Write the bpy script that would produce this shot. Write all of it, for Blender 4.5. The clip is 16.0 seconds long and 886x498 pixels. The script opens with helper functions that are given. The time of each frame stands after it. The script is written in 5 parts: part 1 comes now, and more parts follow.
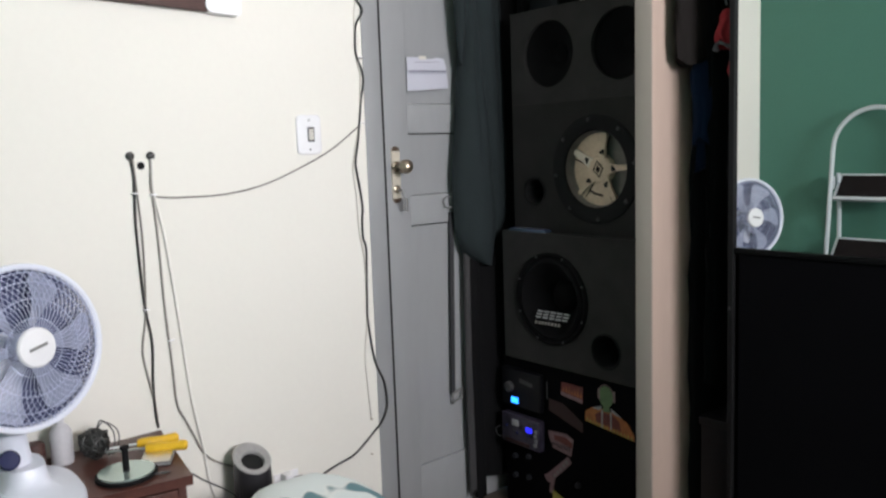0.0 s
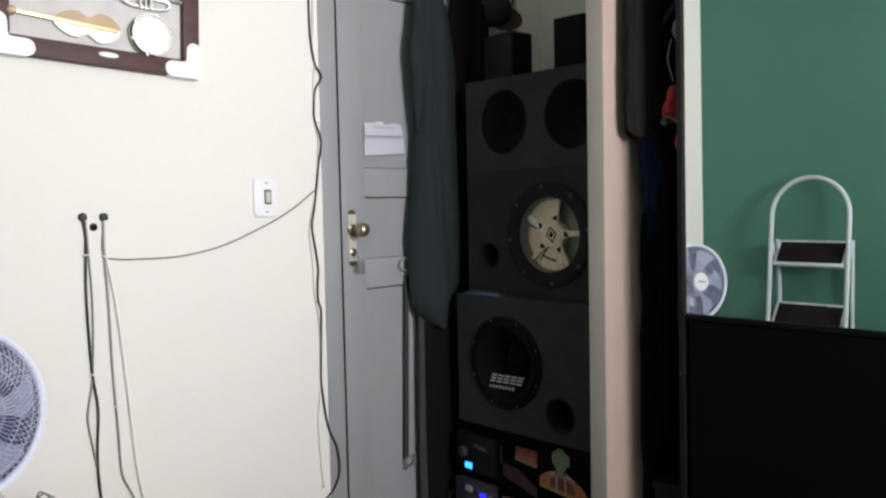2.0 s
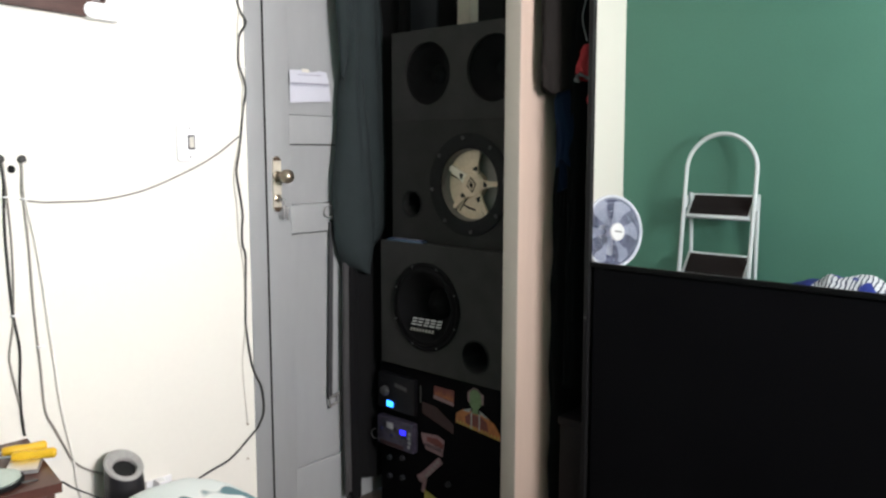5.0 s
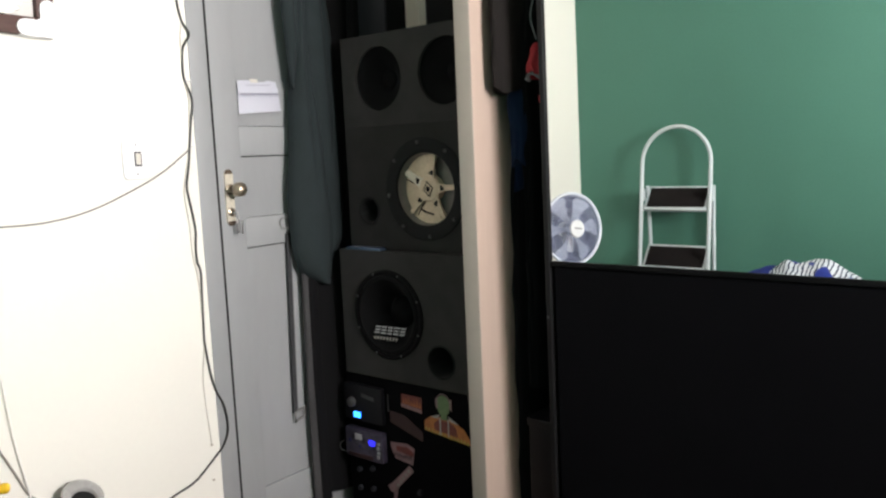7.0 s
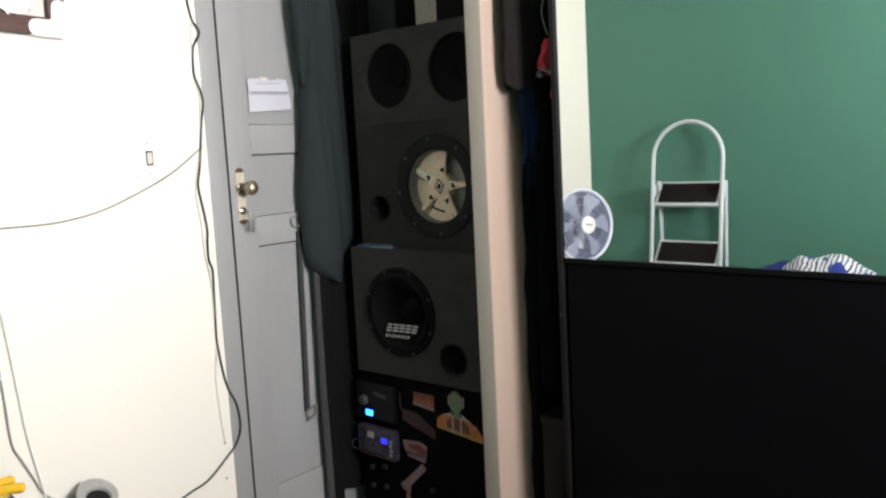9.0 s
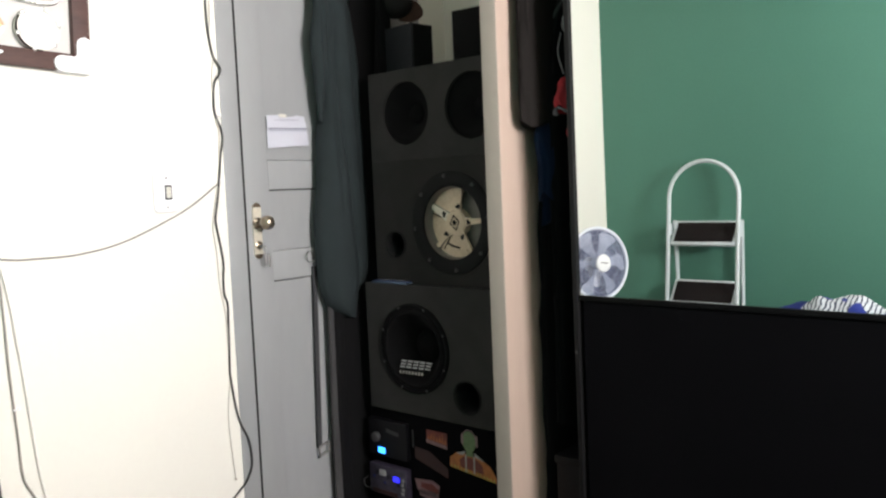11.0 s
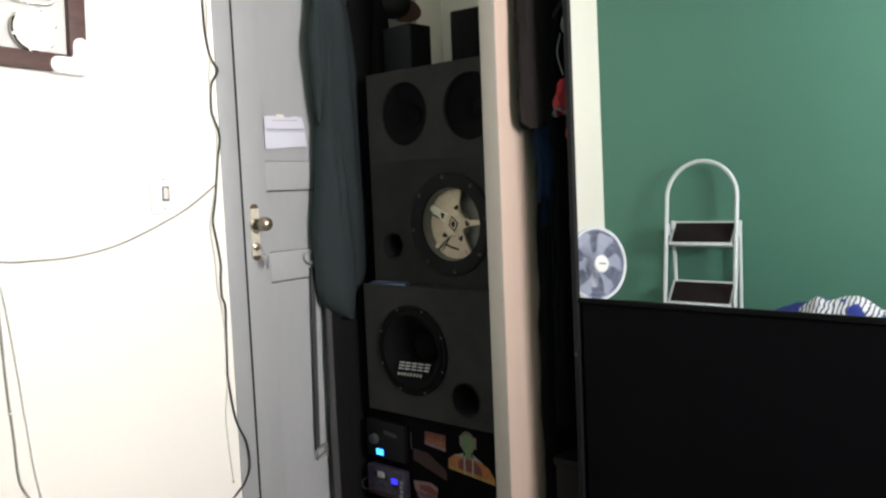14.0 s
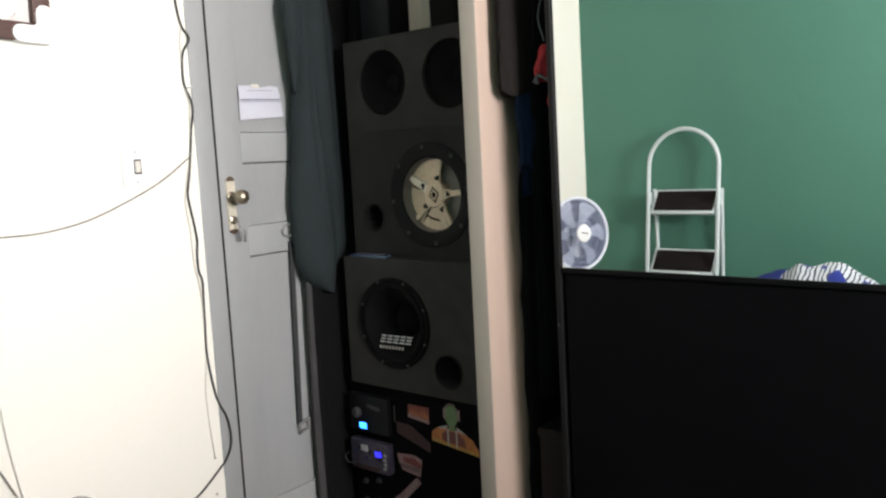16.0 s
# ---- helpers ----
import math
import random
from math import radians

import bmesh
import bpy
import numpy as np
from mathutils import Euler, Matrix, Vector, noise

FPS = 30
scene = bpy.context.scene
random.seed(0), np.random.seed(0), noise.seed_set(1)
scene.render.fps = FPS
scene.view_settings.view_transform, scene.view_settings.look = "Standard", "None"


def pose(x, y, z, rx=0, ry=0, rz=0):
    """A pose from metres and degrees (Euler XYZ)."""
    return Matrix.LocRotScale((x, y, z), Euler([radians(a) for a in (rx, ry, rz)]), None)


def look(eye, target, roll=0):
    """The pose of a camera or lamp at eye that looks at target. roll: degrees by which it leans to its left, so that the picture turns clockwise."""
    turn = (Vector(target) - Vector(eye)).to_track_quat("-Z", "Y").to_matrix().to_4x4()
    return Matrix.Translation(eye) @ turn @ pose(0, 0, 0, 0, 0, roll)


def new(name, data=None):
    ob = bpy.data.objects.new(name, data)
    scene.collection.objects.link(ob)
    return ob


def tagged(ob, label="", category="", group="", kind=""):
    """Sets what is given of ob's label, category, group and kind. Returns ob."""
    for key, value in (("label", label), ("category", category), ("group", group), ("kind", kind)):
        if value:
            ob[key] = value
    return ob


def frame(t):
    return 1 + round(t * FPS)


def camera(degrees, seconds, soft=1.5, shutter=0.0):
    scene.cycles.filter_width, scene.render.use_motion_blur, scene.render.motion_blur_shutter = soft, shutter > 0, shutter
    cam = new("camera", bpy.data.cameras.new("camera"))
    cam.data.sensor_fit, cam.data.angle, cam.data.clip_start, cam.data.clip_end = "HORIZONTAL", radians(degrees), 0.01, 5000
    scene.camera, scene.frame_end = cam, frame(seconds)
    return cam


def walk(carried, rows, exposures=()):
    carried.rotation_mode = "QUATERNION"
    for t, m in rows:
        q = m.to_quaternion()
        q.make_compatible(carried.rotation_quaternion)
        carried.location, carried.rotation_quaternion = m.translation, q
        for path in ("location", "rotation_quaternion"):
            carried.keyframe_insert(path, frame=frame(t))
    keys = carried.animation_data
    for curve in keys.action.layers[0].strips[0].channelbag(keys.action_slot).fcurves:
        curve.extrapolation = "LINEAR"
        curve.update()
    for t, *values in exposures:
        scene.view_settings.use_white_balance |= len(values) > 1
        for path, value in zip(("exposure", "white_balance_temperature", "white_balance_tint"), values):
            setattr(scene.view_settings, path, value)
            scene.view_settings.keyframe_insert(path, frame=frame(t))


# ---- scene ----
cam = camera(59.3, 16.0, soft=2.4, shutter=0.5)
PATH = [
    (0, (-0.027, -0.004, 1.273), (-1.552, 1.264, 1.018), -2.0),
    (0.5, (-0.018, -0.014, 1.301), (-1.54, 1.269, 1.097), -2.3),
    (1, (-0.031, -0.019, 1.275), (-1.527, 1.302, 1.138), -2.0),
    (1.5, (-0.034, -0.028, 1.294), (-1.498, 1.332, 1.211), -1.2),
    (2, (-0.034, -0.029, 1.29), (-1.478, 1.351, 1.181), -1.2),
    (2.5, (0.018, -0.055, 1.271), (-1.499, 1.232, 1.063), -2.2),
    (3, (0.024, -0.079, 1.306), (-1.501, 1.202, 1.12), -1.4),
    (3.5, (0.03, -0.088, 1.308), (-1.51, 1.179, 1.156), -1.3),
    (4, (0.048, -0.09, 1.317), (-1.463, 1.208, 1.141), -0.6),
    (4.5, (0.06, -0.07, 1.323), (-1.335, 1.347, 1.109), 0.4),
    (5, (0.059, -0.055, 1.304), (-1.261, 1.426, 1.054), 0.1),
    (7.5, (0.048, -0.023, 1.305), (-1.196, 1.524, 1.064), -2.7),
    (8, (0.044, -0.021, 1.302), (-1.223, 1.507, 1.059), -3.7),
    (8.5, (0.042, -0.025, 1.303), (-1.224, 1.505, 1.064), -3.3),
    (9, (0.04, -0.026, 1.307), (-1.227, 1.501, 1.057), -2.9),
    (9.5, (0.043, -0.028, 1.29), (-1.244, 1.486, 1.066), -2.7),
    (12, (0.034, -0.028, 1.309), (-1.256, 1.494, 1.171), -2.6),
    (12.5, (0.035, -0.021, 1.306), (-1.247, 1.508, 1.161), -3.0),
    (13, (0.037, -0.022, 1.315), (-1.245, 1.506, 1.164), -2.5),
    (13.5, (0.035, -0.023, 1.313), (-1.251, 1.498, 1.136), -2.7),
    (14, (0.026, -0.025, 1.311), (-1.264, 1.495, 1.155), -2.4),
    (14.5, (0.026, -0.018, 1.313), (-1.253, 1.51, 1.139), -2.5),
    (15, (0.024, -0.013, 1.303), (-1.259, 1.511, 1.121), -2.4),
    (15.5, (0.022, -0.008, 1.309), (-1.256, 1.517, 1.098), -2.9),
    (16, (0.007, 0.004, 1.306), (-1.246, 1.545, 1.076), -3.0),
]
EXPOSURE = [(0.0, -0.50, 6380, 12), (2.5, -0.51, 6400, 13), (3.9, -0.56, 6420, 14), (4.5, -0.36, 6480, 13), (5.0, -0.01, 6600, 11), (5.6, 0.0, 6750, 11), (16.0, 0.02, 6750, 11)]
walk(cam, [(t, look(eye, target, roll)) for t, eye, target, roll in PATH], EXPOSURE)

# ---------------------------------------------------------------- light
world = bpy.data.worlds.new("world")
scene.world = world
world.use_nodes = True
nt = world.node_tree
sky = nt.nodes.new("ShaderNodeTexSky")
sky.sky_type = "NISHITA"
sky.sun_disc = False
sky.sun_elevation = radians(35)
sky.sun_rotation = radians(200)
nt.links.new(sky.outputs[0], nt.nodes["Background"].inputs[0])
nt.nodes["Background"].inputs[1].default_value = 0.1

# daylight coming in by the window of the east wall
WINDOW = (0.64, 1.30, 1.20, 2.38)          # y from, y to, z from, z to
EAST = 1.35
lamp = bpy.data.lights.new("window_daylight", "AREA")
lamp.shape = "RECTANGLE"
lamp.size, lamp.size_y = 0.84, WINDOW[1] - WINDOW[0] - 0.06
lamp.energy = 191
lamp.color = (0.97, 0.96, 0.995)
new("window_daylight", lamp).matrix_world = look((EAST + 0.09, (WINDOW[0] + WINDOW[1]) / 2, (WINDOW[2] + WINDOW[3]) / 2), (-2, (WINDOW[0] + WINDOW[1]) / 2, 3.4))


# ---------------------------------------------------------------- materials
def mat(name, color, rough=0.6, metal=0.0, var=0.12, scale=6.0, grain=90.0, bump=0.1, spec=0.5, stretch=(1, 1, 1), emit=0.0, clear=0.0):
    """A surface with stains at a large and a small scale and fine relief."""
    m = bpy.data.materials.new(name)
    m.use_nodes = True
    t = m.node_tree
    b = t.nodes["Principled BSDF"]
    b.inputs["Metallic"].default_value = metal
    b.inputs["Specular IOR Level"].default_value = spec
    b.inputs["Coat Weight"].default_value = clear
    co = t.nodes.new("ShaderNodeTexCoord")
    mp = t.nodes.new("ShaderNodeMapping")
    mp.inputs["Scale"].default_value = stretch
    t.links.new(co.outputs["Object"], mp.inputs[0])
    big, fine = t.nodes.new("ShaderNodeTexNoise"), t.nodes.new("ShaderNodeTexNoise")
    big.inputs["Scale"].default_value, big.inputs["Detail"].default_value = scale, 6
    fine.inputs["Scale"].default_value, fine.inputs["Detail"].default_value = grain, 4
    both = t.nodes.new("ShaderNodeMixRGB")
    both.inputs[0].default_value = 0.4
    for n, s in ((big, 1), (fine, 2)):
        t.links.new(mp.outputs[0], n.inputs["Vector"])
        t.links.new(n.outputs["Fac"], both.inputs[s])
    ramp = t.nodes.new("ShaderNodeValToRGB")
    ramp.color_ramp.elements[0].position, ramp.color_ramp.elements[1].position = 0.3, 0.7
    ramp.color_ramp.elements[0].color = (*[c * (1 - var) for c in color], 1)
    ramp.color_ramp.elements[1].color = (*[min(1, c * (1 + var)) for c in color], 1)
    t.links.new(both.outputs[0], ramp.inputs[0])
    t.links.new(ramp.outputs[0], b.inputs["Base Color"])
    rr = t.nodes.new("ShaderNodeMapRange")
    rr.inputs["To Min"].default_value, rr.inputs["To Max"].default_value = max(0.02, rough - 0.08), min(1, rough + 0.08)
    t.links.new(big.outputs["Fac"], rr.inputs["Value"])
    t.links.new(rr.outputs[0], b.inputs["Roughness"])
    if bump:
        bp = t.nodes.new("ShaderNodeBump")
        bp.inputs["Strength"].default_value, bp.inputs["Distance"].default_value = bump, 0.004
        t.links.new(both.outputs[0], bp.inputs["Height"])
        t.links.new(bp.outputs[0], b.inputs["Normal"])
    if emit:
        b.inputs["Emission Color"].default_value = (*color, 1)
        b.inputs["Emission Strength"].default_value = emit
    return m


def striped(name, one, two, three):
    """White cloth with dark stripes and blue patches."""
    m = mat(name, one, 0.9, var=0.08, scale=20, grain=300, bump=0.4)
    t = m.node_tree
    b = t.nodes["Principled BSDF"]
    co = t.nodes.new("ShaderNodeTexCoord")
    wave = t.nodes.new("ShaderNodeTexWave")
    wave.inputs["Scale"].default_value, wave.inputs["Distortion"].default_value = 19.0, 4.0
    wave.inputs["Detail Scale"].default_value = 1.5
    no = t.nodes.new("ShaderNodeTexNoise")
    no.inputs["Scale"].default_value = 6.0
    t.links.new(co.outputs["Object"], wave.inputs[0])
    t.links.new(co.outputs["Object"], no.inputs["Vector"])
    r1, r2 = t.nodes.new("ShaderNodeValToRGB"), t.nodes.new("ShaderNodeValToRGB")
    r1.color_ramp.elements[0].position, r1.color_ramp.elements[1].position = 0.24, 0.34
    r2.color_ramp.elements[0].position, r2.color_ramp.elements[1].position = 0.435, 0.455
    t.links.new(wave.outputs["Fac"], r1.inputs[0])
    t.links.new(no.outputs["Fac"], r2.inputs[0])
    a, c = t.nodes.new("ShaderNodeMixRGB"), t.nodes.new("ShaderNodeMixRGB")
    a.inputs[1].default_value, a.inputs[2].default_value = (*two, 1), (*one, 1)
    t.links.new(r1.outputs[0], a.inputs[0])
    c.inputs[2].default_value = (*three, 1)
    t.links.new(r2.outputs[0], c.inputs[0])
    t.links.new(a.outputs[0], c.inputs[1])
    t.links.new(c.outputs[0], b.inputs["Base Color"])
    return m


def floral(name):
    """White cotton printed with large teal leaves."""
    m = mat(name, (0.78, 0.82, 0.82), 0.9, var=0.05, bump=0.3, grain=300)
    t = m.node_tree
    b = t.nodes["Principled BSDF"]
    co = t.nodes.new("ShaderNodeTexCoord")
    mp = t.nodes.new("ShaderNodeMapping")
    mp.inputs["Scale"].default_value, mp.inputs["Rotation"].default_value = (5, 13, 8), (0, 0, 0.7)
    vo = t.nodes.new("ShaderNodeTexNoise")
    vo.inputs["Scale"].default_value, vo.inputs["Detail"].default_value = 1.0, 1.0
    ra = t.nodes.new("ShaderNodeValToRGB")
    ra.color_ramp.elements[0].position, ra.color_ramp.elements[1].position = 0.59, 0.62
    ra.color_ramp.elements[0].color, ra.color_ramp.elements[1].color = (0.80, 0.82, 0.80, 1), (0.13, 0.24, 0.27, 1)
    el = ra.color_ramp.elements.new(0.57)
    el.color = (0.74, 0.79, 0.78, 1)
    t.links.new(co.outputs["Object"], mp.inputs[0])
    t.links.new(mp.outputs[0], vo.inputs["Vector"])
    t.links.new(vo.outputs["Fac"], ra.inputs[0])
    t.links.new(ra.outputs[0], b.inputs["Base Color"])
    return m


CREAM = mat("cream_wall_paint", (0.80, 0.775, 0.705), 0.75, var=0.018, scale=1.1, grain=60, bump=0.035)
GREEN = mat("green_wall_paint", (0.0635, 0.194, 0.142), 0.6, var=0.06, scale=2.5, grain=80, bump=0.1)
CEIL = mat("ceiling_paint", (0.52, 0.50, 0.47), 0.8, var=0.03)
FLOOR = mat("floor_tile", (0.10, 0.073, 0.054), 0.35, var=0.1)
GREY = mat("grey_door_paint", (0.300, 0.305, 0.308), 0.42, var=0.05, scale=4, grain=35, bump=0.15, stretch=(1, 1, 0.25))
GREY_DARK = mat("door_joint_shade", (0.05, 0.05, 0.05), 0.8)
CARPET = mat("black_carpet_covering", (0.0278, 0.0265, 0.0259), 0.95, var=0.25, scale=15, grain=420, bump=0.8, spec=0.2)
CARPET2 = mat("darker_black_carpet_covering", (0.0205, 0.0194, 0.0188), 0.95, var=0.3, scale=12, grain=420, bump=0.8, spec=0.2)
RUBBER = mat("black_rubber", (0.0095, 0.0093, 0.0098), 0.8, var=0.15, bump=0.05, spec=0.15)
HOLLOW = mat("hollow_shade", (0.006, 0.006, 0.006), 0.9, bump=0)
CONE = mat("black_paper_cone", (0.0052, 0.0050, 0.0054), 0.9, var=0.2, grain=200, spec=0.08)
BASKET = mat("cream_stamped_steel", (0.54, 0.415, 0.30), 0.45, var=0.22, scale=14, bump=0.1)
PALEBASKET = mat("paler_basket_steel", (0.62, 0.56, 0.47), 0.4, var=0.15, scale=20, bump=0.1)
CUPGREY = mat("grey_cup_steel", (0.15, 0.138, 0.122), 0.45, var=0.2, scale=14, bump=0.1)
STEEL = mat("bright_steel", (0.62, 0.62, 0.62), 0.3, metal=1.0, var=0.1)
BRASS = mat("worn_brass", (0.66, 0.60, 0.49), 0.38, metal=0.25, var=0.2, scale=40)
BROWNMETAL = mat("bronze_knob", (0.36, 0.30, 0.23), 0.30, metal=0.9, var=0.2, scale=40)
WORNBROWN = mat("tarnished_brass", (0.11, 0.075, 0.05), 0.5, metal=0.5, var=0.35, scale=60)
LAMINATE = mat("pale_beige_laminate", (0.415, 0.318, 0.262), 0.45, var=0.06, scale=3, grain=40, bump=0.06, stretch=(6, 6, 0.4))
LAMINATE_EDGE = mat("shaded_edge_beige", (0.305, 0.270, 0.236), 0.45, var=0.05, scale=3, grain=40, bump=0.05)
SMOKE = mat("dark_blue_grey_plastic", (0.013, 0.014, 0.018), 0.6, var=0.15, bump=0.03, spec=0.3)
UMBER = mat("black_brown_cloth", (0.0075, 0.0062, 0.0060), 0.95, var=0.2, grain=240, bump=0.5, spec=0.15)
BAGCLOTH = mat("dark_brown_canvas", (0.0105, 0.0085, 0.0078), 0.95, var=0.2, grain=240, bump=0.5, spec=0.15)
INSIDE = mat("shade_and_print_brown", (0.022, 0.015, 0.012), 0.7, var=0.1, spec=0.2)
BLACKPANEL = mat("black_lacquer", (0.0031, 0.0030, 0.0036), 0.6, var=0.1, bump=0.02, spec=0.02)
BLACKFRAME = mat("black_aluminium_frame", (0.004, 0.004, 0.0042), 0.5, var=0.1, bump=0.02, spec=0.05)
STILE = mat("dark_grey_aluminium", (0.008, 0.0076, 0.008), 0.5, var=0.15, bump=0.02, spec=0.15)
CABLE = mat("black_cable_sheath", (0.03, 0.03, 0.028), 0.5, bump=0.02)
CABLE_GREY = mat("grey_cable_sheath", (0.29, 0.27, 0.24), 0.55, bump=0.02)
CABLE_DARKGREY = mat("darker_grey_cable_sheath", (0.20, 0.185, 0.165), 0.6, bump=0.02)
CABLE_PALE = mat("pale_cable_sheath", (0.60, 0.57, 0.51), 0.55, bump=0.02)
CABLE_SHADE = mat("cable_shadow_tone", (0.78, 0.755, 0.70), 0.6, bump=0.02)
PLASTIC = mat("white_plastic", (0.82, 0.81, 0.82), 0.35, var=0.03, bump=0.02)
FROSTED = mat("cloudy_white_plastic", (0.52, 0.51, 0.53), 0.5, var=0.08, scale=30, bump=0.05)
FANWHITE = mat("fan_white_plastic", (0.74, 0.76, 0.84), 0.32, var=0.03, bump=0.02)
BLADE = mat("lavender_plastic_blade", (0.36, 0.385, 0.50), 0.4, var=0.12, bump=0.02)
WIRE = mat("white_coated_wire", (0.47, 0.505, 0.66), 0.35, bump=0)
REARWIRE = mat("shaded_rear_wire", (0.072, 0.082, 0.175), 0.4, bump=0)
NAVY = mat("navy_plastic", (0.016, 0.020, 0.080), 0.5, bump=0.02, spec=0.25)
WOOD = mat("red_brown_wood", (0.080, 0.028, 0.020), 0.36, var=0.3, scale=3, grain=30, bump=0.12, stretch=(1, 8, 8))
FRAMEWOOD = mat("dark_frame_wood", (0.080, 0.040, 0.034), 0.55, var=0.25, scale=5, grain=40, bump=0.1, spec=0.3, stretch=(8, 1, 8))
PAPER = mat("white_paper", (0.50, 0.50, 0.56), 0.8, var=0.02, bump=0.05)
INK = mat("grey_print", (0.20, 0.20, 0.26), 0.8, bump=0)
JACKET = mat("charcoal_green_cloth", (0.0185, 0.0250, 0.0262), 0.9, var=0.2, scale=9, grain=260, bump=0.5, spec=0.2)
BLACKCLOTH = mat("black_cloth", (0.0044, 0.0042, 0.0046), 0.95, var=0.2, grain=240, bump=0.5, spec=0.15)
BROWNCLOTH = mat("grey_brown_cloth", (0.020, 0.018, 0.018), 0.9, var=0.2, grain=240, bump=0.5, spec=0.15)
BROWNSUEDE = mat("brown_suede", (0.060, 0.034, 0.026), 0.95, var=0.3, scale=30, grain=240, bump=0.5, spec=0.15)
GREYCLOTH = mat("plain_grey_cloth", (0.052, 0.050, 0.051), 0.9, var=0.2, grain=240, bump=0.5, spec=0.15)
BLUECLOTH = mat("navy_blue_cloth", (0.0032, 0.011, 0.033), 0.9, var=0.2, grain=240, bump=0.5, spec=0.2)
REDCLOTH = mat("bright_red_cloth", (0.25, 0.005, 0.011), 0.85, var=0.15, grain=240, bump=0.4)
WHITECLOTH = mat("white_cloth", (0.15, 0.15, 0.16), 0.85, var=0.05)
STRAP = mat("black_webbing", (0.03, 0.03, 0.032), 0.8, grain=400, bump=0.4)
STRAP_PALE = mat("grey_webbing", (0.20, 0.205, 0.205), 0.8, grain=400, bump=0.4)
YELLOW = mat("yellow_plastic_grip", (0.75, 0.45, 0.02), 0.4, bump=0.05)
GLASSY = mat("silver_green_disc", (0.55, 0.66, 0.60), 0.15, metal=0.6, var=0.08, bump=0)
DARKPLASTIC = mat("dark_grey_plastic", (0.024, 0.023, 0.026), 0.4, var=0.1, bump=0.05)
MIDPLASTIC = mat("mid_grey_plastic", (0.20, 0.195, 0.19), 0.45, var=0.08, bump=0.05)
PALEPLASTIC = mat("pale_grey_plastic", (0.36, 0.35, 0.34), 0.5, var=0.12, scale=60, bump=0.15)
BACKING = mat("pale_grey_felt", (0.61, 0.585, 0.565), 0.9, var=0.1, scale=20, grain=300, bump=0.3)
TAN = mat("varnished_tan_wood", (0.48, 0.33, 0.20), 0.3, var=0.15, scale=20, bump=0.05)
IVORY = mat("ivory_lacquer", (0.86, 0.83, 0.77), 0.3, var=0.08, scale=25, bump=0.05)
GOLD = mat("polished_gold_brass", (0.78, 0.58, 0.30), 0.36, metal=1.0, var=0.1)
SILVER = mat("polished_silver", (0.80, 0.80, 0.79), 0.34, metal=1.0, var=0.1)
TREAD = mat("black_ribbed_rubber", (0.0105, 0.0078, 0.0080), 0.85, var=0.2, grain=160, bump=0.5, spec=0.15)
LADDER = mat("white_enamel_tube", (0.56, 0.61, 0.63), 0.38, var=0.04, bump=0.03)
PHONEBLUE = mat("blue_grey_metal", (0.10, 0.15, 0.22), 0.25, metal=0.5, var=0.1, bump=0.02)
SCREEN = mat("blue_display", (0.02, 0.22, 1.0), 0.4, var=0, bump=0, emit=6.0)
UNITBLACK = mat("black_unit_plastic", (0.0042, 0.0042, 0.0056), 0.5, var=0.2, bump=0.05, spec=0.2)
DULLGREY = mat("dull_grey_plastic", (0.042, 0.042, 0.043), 0.5, var=0.2, bump=0.05, spec=0.3)
SCREENDEEP = mat("deep_blue_indicator", (0.02, 0.02, 0.9), 0.4, var=0, bump=0, emit=2.0)
MURKY = mat("clear_violet_plastic", (0.040, 0.034, 0.052), 0.35, var=0.6, scale=40, bump=0.2, spec=0.3)
RED = mat("red_print", (0.12, 0.018, 0.013), 0.5, var=0.25, scale=30, bump=0)
DULLRED = mat("faded_red_print", (0.022, 0.004, 0.0035), 0.6, var=0.3, scale=30, bump=0)
ORANGE = mat("orange_print", (0.34, 0.11, 0.022), 0.5, var=0.35, scale=35, bump=0)
LEAFGREEN = mat("green_print", (0.10, 0.17, 0.07), 0.5, var=0.3, scale=35, bump=0)
PINKWHITE = mat("pink_white_print", (0.20, 0.12, 0.13), 0.5, var=0.3, scale=60, bump=0)
YELLOWPRINT = mat("yellow_print", (0.32, 0.28, 0.05), 0.5, var=0.3, scale=60, bump=0)
WHITEPRINT = mat("white_print", (0.30, 0.30, 0.30), 0.5, var=0.3, scale=60, bump=0)
BLANKET = striped("striped_blue_white_blanket", (0.54, 0.57, 0.61), (0.02, 0.025, 0.055), (0.010, 0.025, 0.20))
FLORAL = floral("floral_cotton")
SHEET = mat("blue_grey_bedsheet", (0.16, 0.20, 0.21), 0.9, var=0.06, grain=240, bump=0.3)
MIRROR = mat("mirror_silver", (0.80, 0.83, 0.81), 0.02, metal=1.0, var=0.0, bump=0)
for link in list(MIRROR.node_tree.links):
    if link.to_socket.name == "Roughness":
        MIRROR.node_tree.links.remove(link)
MIRROR.node_tree.nodes["Principled BSDF"].inputs["Roughness"].default_value = 0.0


# ---------------------------------------------------------------- mesh helpers
def thing(name, at, label="", category="", group="", kind=""):
    ob = new(name)
    ob.location = at
    ob.empty_display_size = 0.05
    return tagged(ob, label, category, group, kind)


